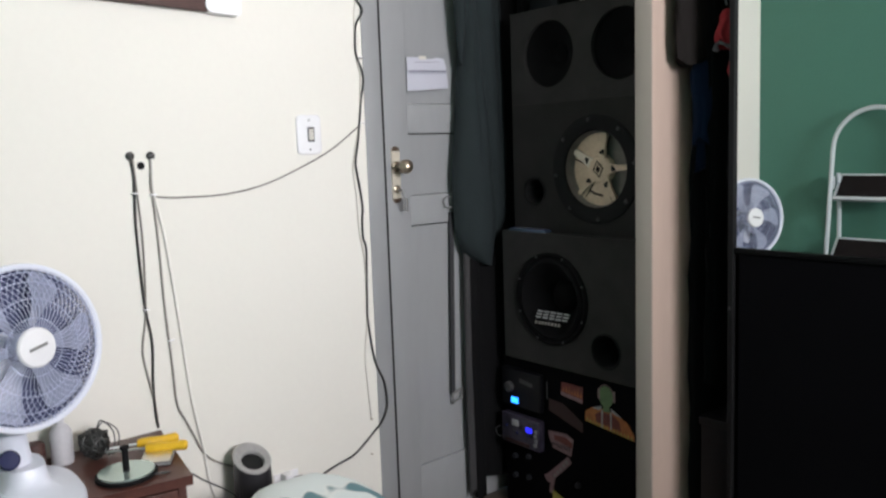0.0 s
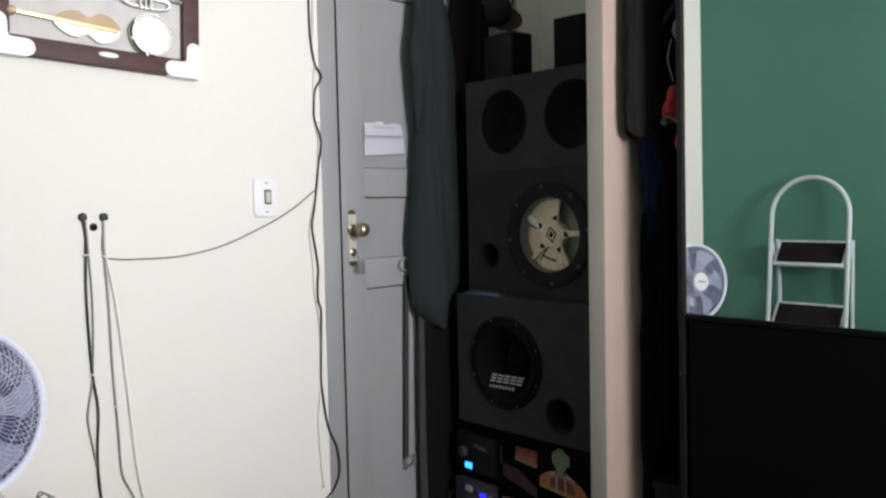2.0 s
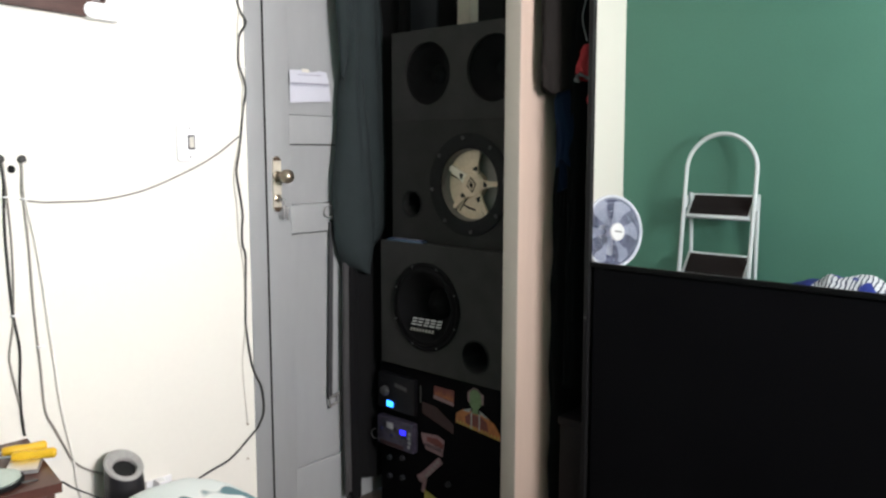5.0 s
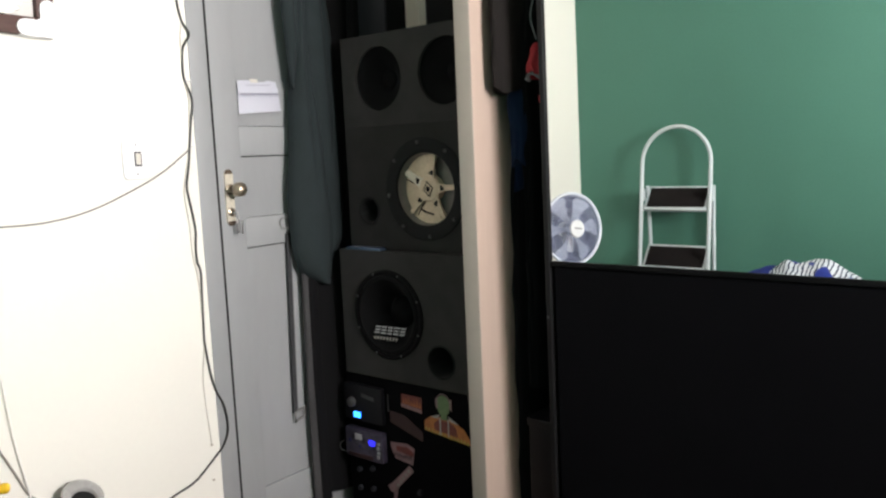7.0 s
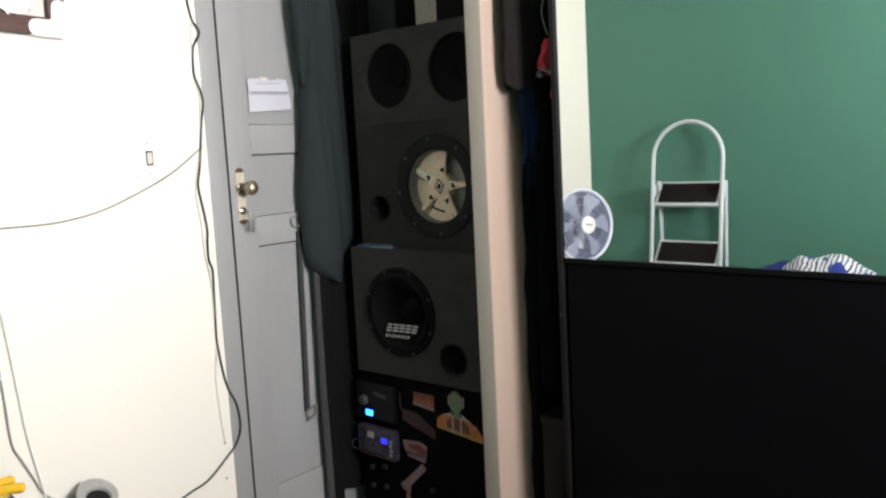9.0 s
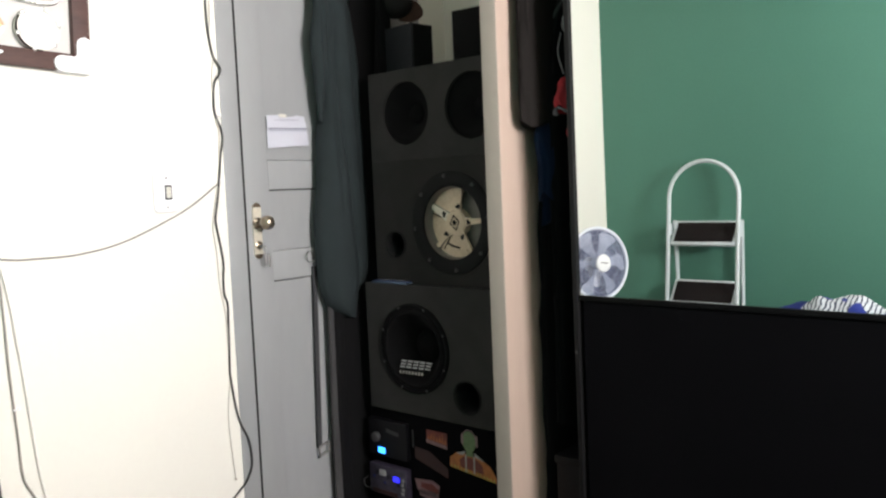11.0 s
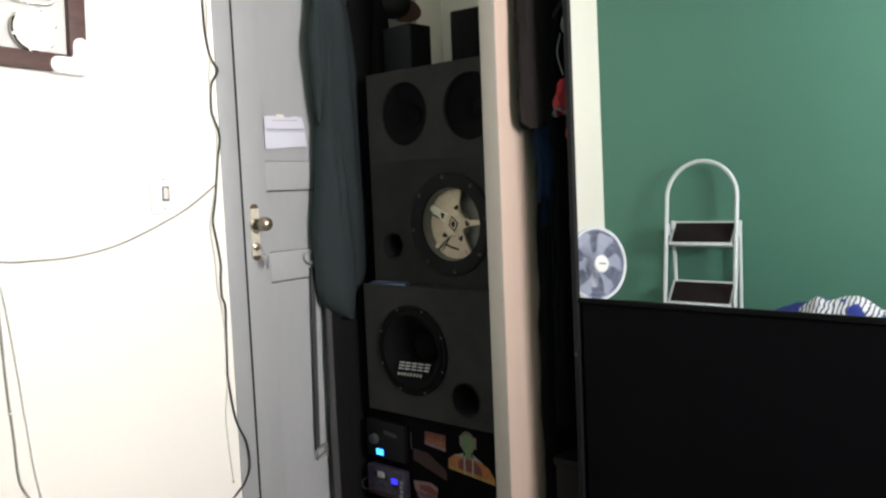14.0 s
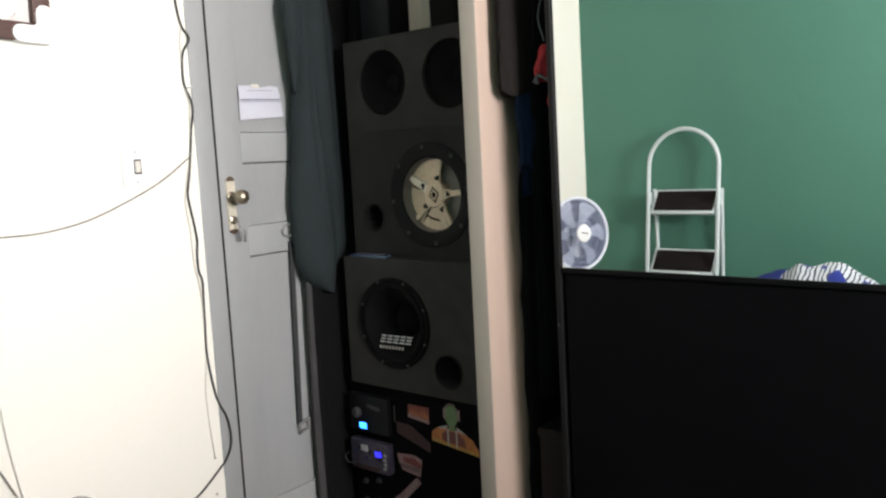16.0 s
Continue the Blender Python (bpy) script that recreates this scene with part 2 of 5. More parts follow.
def part(name, bm, material, parent=None, label="", smooth=True):
    """Links a bmesh, given in room coordinates, as one mesh under a thing or a part."""
    root = parent
    while root is not None and root.parent is not None:
        root = root.parent
    if root is not None:
        bmesh.ops.translate(bm, vec=-root.location, verts=bm.verts)
    bmesh.ops.recalc_face_normals(bm, faces=bm.faces)
    me = bpy.data.meshes.new(name)
    bm.to_mesh(me)
    bm.free()
    me.materials.append(material)
    if smooth:
        me.shade_smooth()
        me.set_sharp_from_angle(angle=radians(38))
    ob = new(name, me)
    ob.parent = parent
    if label:
        ob["label"] = label
    return ob


def box(lo, hi, bevel=0.0, m=None, bm=None, seg=2):
    bm = bm or bmesh.new()
    verts = bmesh.ops.create_cube(bm, size=1)["verts"]
    for v in verts:
        v.co = [(l + h) / 2 + c * (h - l) for l, h, c in zip(lo, hi, v.co)]
    if bevel:
        made = bmesh.ops.bevel(bm, geom=list({e for v in verts for e in v.link_edges}), offset=bevel, segments=seg, profile=0.6, affect="EDGES")
        verts = list({v for f in made["faces"] for v in f.verts} | {v for v in verts if v.is_valid})
    if m is not None:
        bmesh.ops.transform(bm, matrix=m, verts=verts)
    return bm


def loft(rings, bm=None, cap=True, closed=False):
    bm = bm or bmesh.new()
    rows = [[bm.verts.new(p) for p in ring] for ring in rings]
    n = len(rows[0])
    pairs = list(zip(rows, rows[1:])) + ([(rows[-1], rows[0])] if closed else [])
    for a, b in pairs:
        for i in range(n):
            bm.faces.new((a[i], a[(i + 1) % n], b[(i + 1) % n], b[i]))
    if cap and not closed:
        bm.faces.new(rows[0][::-1])
        bm.faces.new(rows[-1])
    return bm


def lathe(profile, m=None, seg=40, bm=None, cap=True):
    """Turns (radius, height) pairs round the local z axis."""
    m = m or Matrix()
    rings = [[m @ Vector((r * math.cos(2 * math.pi * i / seg), r * math.sin(2 * math.pi * i / seg), z)) for i in range(seg)] for r, z in profile]
    return loft(rings, bm, cap)


def smoothline(pts, steps=8):
    """A Catmull-Rom line through points."""
    pts = [Vector(p) for p in pts]
    full = [2 * pts[0] - pts[1], *pts, 2 * pts[-1] - pts[-2]]
    out = []
    for a, b, c, d in zip(full, full[1:], full[2:], full[3:]):
        for k in range(steps):
            u = k / steps
            out.append(0.5 * (2 * b + (c - a) * u + (2 * a - 5 * b + 4 * c - d) * u * u + (3 * b - a - 3 * c + d) * u ** 3))
    return out + [pts[-1]]


def tube(pts, r, seg=8, bm=None, closed=False):
    pts = [Vector(p) for p in pts]
    n = len(pts)
    rings, up = [], Vector((0.13, 0.31, 0.94))
    for i, p in enumerate(pts):
        a = pts[(i - 1) % n] if closed or i else pts[0]
        b = pts[(i + 1) % n] if closed or i < n - 1 else pts[-1]
        d = (b - a).normalized()
        s = d.cross(up)
        if s.length < 0.05:
            s = d.cross(Vector((1, 0, 0)))
        s.normalize()
        up = s.cross(d)
        rings.append([p + r * (math.cos(2 * math.pi * k / seg) * s + math.sin(2 * math.pi * k / seg) * up) for k in range(seg)])
    return loft(rings, bm, True, closed)


def circle(m, r, n=48, sx=1.0, sy=1.0):
    return [m @ Vector((r * sx * math.cos(2 * math.pi * i / n), r * sy * math.sin(2 * math.pi * i / n), 0)) for i in range(n)]


def slab(outline, m, thick, bm=None):
    """A flat piece: an outline in local x, y, thickened along local z."""
    return loft([[m @ Vector((x, y, 0)) for x, y in outline], [m @ Vector((x, y, thick)) for x, y in outline]], bm)


def facing(x, y, z, axis):
    """A frame whose local z points along axis and whose local y points up."""
    axis = Vector(axis).normalized()
    side = Vector((0, 0, 1)).cross(axis).normalized()
    up = axis.cross(side)
    m = Matrix((side, up, axis)).transposed().to_4x4()
    m.translation = (x, y, z)
    return m


def wall_with_hole(lo, hi, hole, axis):
    """A wall with one opening right through it; axis is the wall's thin direction (0: x). hole: from, to, bottom, top."""
    u = 1 - axis
    bm = bmesh.new()
    a, b, c, d = hole
    for u0, u1, z0, z1 in ((lo[u], a, lo[2], hi[2]), (b, hi[u], lo[2], hi[2]), (a, b, lo[2], c), (a, b, d, hi[2])):
        if u1 - u0 > 1e-4 and z1 - z0 > 1e-4:
            l, h = [0, 0, z0], [0, 0, z1]
            l[axis], h[axis], l[u], h[u] = lo[axis], hi[axis], u0, u1
            box(l, h, bm=bm)
    return bm


# ---------------------------------------------------------------- the room
WEST, SOUTH, NORTH, HIGH = -2.03, -0.20, 2.45, 2.7
DOOR = (1.43, 2.23, 0.0, 2.10)
tagged(part("floor", box((WEST - 0.15, SOUTH - 0.15, -0.12), (EAST + 0.15, NORTH + 0.15, 0)), FLOOR, smooth=False), "brown tiled bedroom floor in shade", "floor", kind="structure")
tagged(part("ceiling", box((WEST - 0.15, SOUTH - 0.15, HIGH), (EAST + 0.15, NORTH + 0.15, HIGH + 0.12)), CEIL, smooth=False), "plain off-white painted ceiling", "ceiling", kind="structure")
tagged(part("wall_west", wall_with_hole((WEST - 0.15, SOUTH, 0), (WEST, NORTH, HIGH), DOOR, 0), CREAM, smooth=False), "cream painted wall with a grey door and loose cables", "wall", kind="structure")
tagged(part("wall_north", box((WEST - 0.15, NORTH, 0), (EAST + 0.15, NORTH + 0.15, HIGH)), CREAM, smooth=False), "cream wall behind the loudspeakers", "wall", kind="structure")
tagged(part("wall_south", box((WEST - 0.15, SOUTH - 0.15, 0), (EAST + 0.15, SOUTH, HIGH)), GREEN, smooth=False), "matt green painted wall seen in the mirror", "wall", kind="structure")
tagged(part("wall_east", wall_with_hole((EAST, SOUTH, 0), (EAST + 0.15, NORTH, HIGH), WINDOW, 0), CREAM, smooth=False), "cream wall with the window opening", "wall", kind="structure")
tagged(part("ground", box((-60, -60, -0.6), (60, 60, -0.5)), FLOOR, smooth=False), "bare ground outside the window", "ground", kind="structure")


def make_door():
    y0, y1, z0, z1 = DOOR
    door = thing("door_1", (WEST, y0, 0), "closed grey painted panelled wooden door", "door", kind="structure")
    xf, xb = WEST - 0.003, WEST - 0.038
    left, right = 1.535, 2.125
    for a, b in ((y0 + 0.011, left), (right, y1 - 0.004)):
        part("stile", box((xb, a, 0.01), (xf, b, z1 - 0.005), 0.0015), GREY, door)
    rails = ((0.01, 0.21), (1.029, 1.125), (1.326, 1.42), (1.98, z1 - 0.005))
    for a, b in rails:
        part("rail", box((xb, left, a), (xf, right, b), 0.0015), GREY, door)
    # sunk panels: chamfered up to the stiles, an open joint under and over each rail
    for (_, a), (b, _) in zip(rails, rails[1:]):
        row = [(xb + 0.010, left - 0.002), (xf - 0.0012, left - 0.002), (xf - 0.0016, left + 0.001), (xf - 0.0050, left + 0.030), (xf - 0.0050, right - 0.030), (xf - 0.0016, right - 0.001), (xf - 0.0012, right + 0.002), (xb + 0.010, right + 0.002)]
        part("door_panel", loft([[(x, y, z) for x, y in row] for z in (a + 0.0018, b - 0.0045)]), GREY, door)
        # dark backing puts the shade of the open joints into the colour
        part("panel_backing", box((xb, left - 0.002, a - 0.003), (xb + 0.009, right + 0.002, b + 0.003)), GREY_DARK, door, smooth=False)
    # black strip painted in for the dark gap between leaf and frame
    part("gap_shade_strip", box((xb, y0 + 0.0005, 0.01), (xf + 0.0025, y0 + 0.0105, z1 - 0.005)), RUBBER, door, smooth=False)
    # the frame round the leaf
    for a, b in ((y0 - 0.062, y0), (y1, y1 + 0.062)):
        # the jambs share this dark tone, for the shade in the gap
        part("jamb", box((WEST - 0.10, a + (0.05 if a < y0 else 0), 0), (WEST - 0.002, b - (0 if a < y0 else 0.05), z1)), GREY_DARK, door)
        part("architrave", box((WEST - 0.004, a, 0), (WEST + 0.004, b, z1 + 0.062), 0.002), GREY, door)
    part("architrave", box((WEST - 0.004, y0, z1), (WEST + 0.004, y1, z1 + 0.062), 0.002), GREY, door)
    # lock: long plate, round knob, key in its hole
    pl = slab([(-0.016 * math.cos(a) * 1.0, 0.073 * (1 if math.sin(a) > 0 else -1) + 0.016 * math.sin(a)) for a in [i * math.pi / 10 for i in range(21)]], facing(xf, 1.478, 1.196, (1, 0, 0)), 0.005)
    plate = part("lock_plate", pl, BRASS, door, "long worn brass lock plate")
    for cz, up in ((1.269, 1), (1.123, -1)):
        end = [(0.0155 * math.cos(a), up * (0.002 + 0.0150 * math.sin(a))) for a in [i * math.pi / 12 for i in range(13)]]
        part("plate_end", slab(end if up > 0 else end[::-1], facing(xf + 0.0045, 1.478, cz, (1, 0, 0)), 0.001), WORNBROWN, plate, "plate end worn to dark brown")
    m = facing(xf + 0.004, 1.478, 1.222, (1, 0, 0))
    part("door_knob", lathe([(0.017, 0), (0.017, 0.005), (0.010, 0.009), (0.009, 0.026), (0.013, 0.032), (0.0205, 0.041), (0.0228, 0.052), (0.0215, 0.063), (0.015, 0.071), (0.006, 0.0745), (0.001, 0.075)], m, 32), BROWNMETAL, plate, "round bronze door knob")
    part("keyhole_rosette", lathe([(0.013, 0), (0.013, 0.005), (0.006, 0.008)], facing(xf + 0.004, 1.478, 1.150, (1, 0, 0)), 24), BROWNMETAL, plate)
    bm = box((xf + 0.008, 1.4755, 1.144), (xf + 0.032, 1.4805, 1.150))
    tube(circle(facing(xf + 0.034, 1.478, 1.136, (0.25, 1, 0)), 0.013, 20), 0.0016, 6, bm, True)
    part("key", bm, STEEL, plate)
    bm = box((xf + 0.031, 1.480, 1.085), (xf + 0.0335, 1.486, 1.124), 0.0008)
    box((xf + 0.034, 1.490, 1.080), (xf + 0.0365, 1.497, 1.122), 0.0008, bm=bm)
    part("spare_key", bm, STEEL, plate)
    return door


make_door()


# ---------------------------------------------------------------- on the west wall
def wall_cable(name, pts, r, material, label, steps=8):
    """A cable that runs on the wall through (y, z) points; a third number lifts it off the wall."""
    line = smoothline([(WEST + r + 0.001 + (p[2] if len(p) > 2 else 0), p[0], p[1]) for p in pts], steps)
    return tagged(part(name, tube(line, r, 7), material), label, "cable", group="cables on the wall")


wall_cable("power_cable", [(1.334, 2.100), (1.336, 1.858), (1.340, 1.789), (1.352, 1.730), (1.370, 1.693, 0.006), (1.349, 1.651), (1.343, 1.599), (1.345, 1.560), (1.361, 1.520), (1.366, 1.485), (1.355, 1.432), (1.346, 1.369), (1.335, 1.298), (1.324, 1.245), (1.327, 1.209), (1.336, 1.155), (1.342, 1.100), (1.338, 1.064), (1.338, 1.009), (1.348, 0.977), (1.345, 0.898), (1.341, 0.788), (1.341, 0.750), (1.353, 0.655), (1.367, 0.595), (1.388, 0.543, 0.006), (1.397, 0.484, 0.006), (1.393, 0.446, 0.006), (1.374, 0.412, 0.006), (1.354, 0.389), (1.271, 0.331), (1.207, 0.315), (1.155, 0.301), (1.065, 0.271)], 0.0034, CABLE, "black power cable running down beside the door frame")
# the lower run of this cable traces the black cable's shadow
wall_cable("aerial_cable", [(1.349, 2.100), (1.349, 1.860), (1.344, 1.799), (1.350, 1.730), (1.343, 1.669), (1.345, 1.561), (1.356, 1.503), (1.352, 1.450), (1.346, 1.368), (1.325, 1.281), (1.314, 1.218), (1.322, 1.137), (1.324, 1.083), (1.326, 1.028), (1.338, 0.954), (1.341, 0.861), (1.339, 0.750), (1.326, 0.641), (1.329, 0.546), (1.338, 0.430)], 0.0021, CABLE_PALE, "thin pale cable, its lower run painting the black cable's shadow")
wall_cable("telephone_cable", [(0.705, 1.272), (0.700, 1.19), (0.735, 1.174), (0.792, 1.171), (0.902, 1.172), (1.022, 1.193), (1.152, 1.241), (1.25, 1.288), (1.347, 1.353)], 0.0023, CABLE_DARKGREY, "thin grey cable sagging across the wall")
wall_cable("hanging_cable", [(0.654, 1.278), (0.659, 1.23), (0.657, 1.189), (0.654, 1.10), (0.656, 0.98), (0.660, 0.891), (0.670, 0.80), (0.664, 0.70), (0.664, 0.62), (0.668, 0.575)], 0.0033, CABLE, "black cable hanging from a hole in the wall")
wall_cable("hanging_cable", [(0.660, 1.272), (0.664, 1.19), (0.668, 1.06), (0.661, 0.891), (0.646, 0.80), (0.646, 0.76), (0.664, 0.64), (0.668, 0.60)], 0.0026, CABLE_GREY, "grey cable hanging from a hole in the wall")
wall_cable("hanging_cable", [(0.703, 1.276), (0.702, 1.18), (0.707, 1.07), (0.710, 0.894), (0.717, 0.74), (0.722, 0.627), (0.740, 0.578), (0.762, 0.525), (0.785, 0.471), (0.83, 0.43), (0.92, 0.38)], 0.0028, CABLE_GREY, "grey cable hanging down behind the table")
# pale tube drawn in place of the grey cable's cast shadow
wall_cable("hanging_cable", [(0.707, 1.276), (0.706, 1.19), (0.724, 1.069), (0.740, 0.898), (0.750, 0.768), (0.761, 0.636), (0.778, 0.52), (0.786, 0.47), (0.792, 0.40), (0.81, 0.32)], 0.0034, CABLE_SHADE, "pale tube painting the grey cable's shadow on the wall")
for y, z in ((0.654, 1.282), (0.705, 1.281)):
    bm = lathe([(0.010, 0), (0.011, 0.004), (0.007, 0.008), (0.003, 0.009)], facing(WEST, y, z, (1, 0, 0)), 16)
    tagged(part("cable_grommet", bm, CABLE), "dark cable outlet in the cream wall", "grommet", group="cable outlets")
tagged(part("wall_plug_hole", lathe([(0.010, 0.0), (0.009, 0.0015), (0.001, 0.002)], facing(WEST, 0.680, 1.257, (1, 0, 0)), 14), RUBBER), "small dark hole in the cream wall", "hole")
for y, z in ((0.657, 1.189), (0.702, 1.183), (0.661, 0.891), (0.718, 0.80), (1.353, 1.36), (1.357, 1.555)):
    bm = tube(circle(pose(WEST + 0.006, y, z, 0, 0, 0), 0.0075, 14, 0.8, 1.0), 0.0022, 6, None, True)
    tagged(part("cable_tie", bm, PLASTIC), "white plastic tie round the cables", "cable tie", group="cable ties")
for y, z in ((1.339, 0.425), (1.335, 0.31)):
    tagged(part("nail", lathe([(0.0035, 0), (0.0035, 0.003), (0.001, 0.004)], facing(WEST, y, z, (1, 0, 0)), 10), BROWNMETAL), "small rusty nail head in the wall", "nail", group="nails")


def make_switch():
    sw = thing("light_switch", (WEST, 1.167, 1.327), "white plastic light switch plate on the wall", "switch")
    def rounded(w, h, r):
        return [(sx * (w / 2 - r) + r * math.cos(a), sy * (h / 2 - r) + r * math.sin(a)) for sx, sy, a0 in ((1, 1, 0), (-1, 1, 90), (-1, -1, 180), (1, -1, 270)) for a in [radians(a0 + 15 * k) for k in range(7)]]
    m = facing(WEST, 1.167, 1.327, (1, 0, 0))
    part("plate", loft([[m @ Vector((x, y, d)) for x, y in rounded(w, h, r)] for w, h, r, d in ((0.080, 0.114, 0.014, 0), (0.080, 0.114, 0.014, 0.005), (0.076, 0.110, 0.013, 0.0075), (0.066, 0.100, 0.010, 0.0085))]), PLASTIC, sw)
    part("surround", box((WEST + 0.006, 1.160, 1.307), (WEST + 0.0105, 1.182, 1.349), 0.001), DARKPLASTIC, sw)
    part("rocker", box((WEST + 0.008, 1.1635, 1.312), (WEST + 0.0130, 1.1785, 1.344), 0.002, pose(0, 0, 0)), CABLE_PALE, sw)
    for z in (1.285, 1.369):
        part("screw", lathe([(0.003, 0), (0.003, 0.001), (0.001, 0.0015)], facing(WEST + 0.008, 1.167, z, (1, 0, 0)), 10), MIDPLASTIC, sw)


make_switch()


def make_paper():
    """A sheet taped to the door, its top folded over."""
    x = WEST - 0.003
    ob = thing("paper_notice", (x, 1.62, 1.51), "white paper sheet taped to the grey door", "paper")
    rings = []
    for k in range(9):
        u = k / 8
        bow = 0.004 + 0.010 * math.sin(math.pi * u) * (0.4 + 0.6 * u)
        zt, zb = 1.545 + 0.004 * u, 1.459 + 0.012 * u
        y0 = 1.535 + 0.168 * u
        rings.append([(x + 0.002 + bow * 0.2, y0 - 0.006 * (u - 0.5), zt), (x + 0.0028 + bow * 0.2, y0 - 0.006 * (u - 0.5), zt), (x + 0.0018 + bow, y0 + 0.004 * u, zb), (x + 0.001 + bow, y0 + 0.004 * u, zb)])
    part("sheet", loft(rings), PAPER, ob)
    m = facing(x + 0.0065, 1.614, 1.546, (1, 0, 0.12))
    part("folded_flap", slab([(-0.079, -0.022), (0.080, -0.018), (0.079, 0.020), (0.045, 0.024), (0.03, 0.019), (-0.01, 0.016), (-0.03, 0.022), (-0.078, 0.019)], m, 0.001), PAPER, ob)
    for dz, w, h in ((-0.0255, 0.155, 0.0028), (-0.031, 0.15, 0.0012), (0.004, 0.10, 0.0015)):
        part("printed_line", slab([(-w / 2, dz), (w / 2, dz + 0.004), (w / 2, dz + h + 0.004), (-w / 2, dz + h)], facing(x + (0.0085 if dz > -0.02 else 0.0105), 1.617, 1.546, (1, 0, 0.05)), 0.0004), INK, ob)
    part("tape", slab([(-0.015, -0.006), (0.015, -0.006), (0.015, 0.006), (-0.015, 0.006)], facing(x + 0.0075, 1.60, 1.566, (1, 0, 0.3)), 0.0006), CABLE_PALE, ob)


make_paper()


def make_picture():
    """A deep wooden frame with small instruments mounted on felt, and plastic guards on its corners."""
    y0, y1, z0, z1 = 0.464, 0.967, 1.645, 1.985
    pic = thing("framed_picture", (WEST, y0, z0), "dark wooden shadow-box frame holding miniature musical instruments", "picture")
    w, xf = 0.045, WEST + 0.030
    part("backing", box((WEST + 0.002, y0 + 0.02, z0 + 0.02), (WEST + 0.010, y1 - 0.02, z1 - 0.02)), BACKING, pic, "pale grey felt backing")
    for a, b, c, d in ((y0, y1, z0, z0 + w), (y0, y1, z1 - w, z1), (y0, y0 + w, z0 + w, z1 - w), (y1 - w, y1, z0 + w, z1 - w)):
        part("frame_rail", box((WEST, a, c), (xf, b, d), 0.005), FRAMEWOOD, pic)
    for cy, sy in ((y0, 1), (y1, -1)):
        for cz, sz in ((z0, 1), (z1, -1)):
            arc = lambda cx, cy, r, a0, a1: [(cx + r * math.cos(radians(a0 + (a1 - a0) * k / 6)), cy + r * math.sin(radians(a0 + (a1 - a0) * k / 6))) for k in range(7)]
            pts = arc(0.006, 0.006, 0.009, 180, 270) + arc(0.076, 0.0175, 0.0205, -90, 90) + [(0.044, 0.038), (0.038, 0.044)] + arc(0.0175, 0.070, 0.0205, 0, 180)
            if sy * sz < 0:
                pts = pts[::-1]
            bm = slab([(sy * a, sz * b) for a, b in pts], facing(WEST + 0.004, cy, cz, (1, 0, 0)), 0.030)
            part("corner_guard", bm, PLASTIC, pic, "white plastic corner guard")
    part("label_plate", slab([(0.024 * math.cos(a), 0.0065 * math.sin(a)) for a in [i * math.pi / 8 for i in range(16)]], facing(xf - 0.001, 0.728, z0 + 0.028, (1, 0, 0)), 0.002), PLASTIC, pic)
    x = WEST + 0.011
    # violin lying on its side
    body = []
    for i in range(44):
        a = 2 * math.pi * i / 44
        body.append((0.079 * math.cos(a), (0.039 - 0.018 * math.exp(-(math.cos(a) / 0.24) ** 2) + 0.006 * math.cos(a)) * math.sin(a)))
    m = facing(x, 0.682, z0 + 0.093, (1, 0, 0)) @ pose(0, 0, 0, 0, 0, -2)
    violin = part("violin", slab(body, m, 0.010), IVORY, pic, "miniature violin in ivory and tan wood")
    part("violin_top", slab([(c * 0.99, max(0.003, s * 0.97)) for c, s in body[:23]] , m @ pose(0, 0, 0.009), 0.003), TAN, violin)
    part("violin_neck", box((-0.165, -0.004, 0.008), (0.07, 0.005, 0.017), 0.002, m), GOLD, violin)
    part("violin_scroll", lathe([(0.004, -0.012), (0.011, -0.006), (0.012, 0.004), (0.004, 0.012)], m @ pose(-0.17, 0, 0.012, 0, 90, 0), 14), TAN, violin)
    # round drum with its jingles
    m = facing(x, 0.838, z0 + 0.096, (1, 0, 0))
    drum = part("tambourine", lathe([(0.054, 0), (0.054, 0.016), (0.050, 0.018), (0.047, 0.015), (0.001, 0.015)], m, 36), IVORY, pic, "miniature white tambourine")
    for i in range(6):
        a = i * math.pi / 3 + 0.3
        part("jingle", lathe([(0.006, 0), (0.006, 0.003), (0.002, 0.005)], m @ pose(0.051 * math.cos(a), 0.051 * math.sin(a), 0.016), 12), SILVER, drum)
    # dark arc along the rim paints the shadow on the drum's side
    part("drum_shade_arc", tube([m @ Vector((0.0535 * math.cos(a), 0.0535 * math.sin(a), 0.017)) for a in [radians(150 + 8 * k) for k in range(17)]], 0.0028, 6), INSIDE, drum, "dark arc painting the drum's shaded side")
    # trumpet
    m = facing(x + 0.008, 0.806, z0 + 0.180, (1, 0, 0)) @ pose(0, 0, 0, 0, 0, 1)
    tr = part("trumpet", tube(smoothline([m @ Vector(p) for p in ((0.125, 0.012, 0), (-0.03, 0.014, 0), (-0.04, 0.0, 0), (-0.02, -0.014, 0), (0.06, -0.016, 0), (0.082, -0.004, 0), (0.06, 0.010, 0), (-0.09, 0.010, 0))], 6), 0.0055, 8), SILVER, pic, "miniature silver trumpet with a gold bell")
    part("bell", lathe([(0.004, 0), (0.006, 0.03), (0.012, 0.05), (0.024, 0.062), (0.023, 0.063), (0.004, 0.05)], m @ pose(-0.07, 0.010, 0.0, 0, -90, 0), 20), GOLD, tr)
    for k in range(3):
        part("valve", lathe([(0.0045, -0.022), (0.0045, 0.022), (0.003, 0.028), (0.001, 0.029)], m @ pose(0.005 + 0.014 * k, 0, 0.004, -90, 0, 0), 10), SILVER, tr)
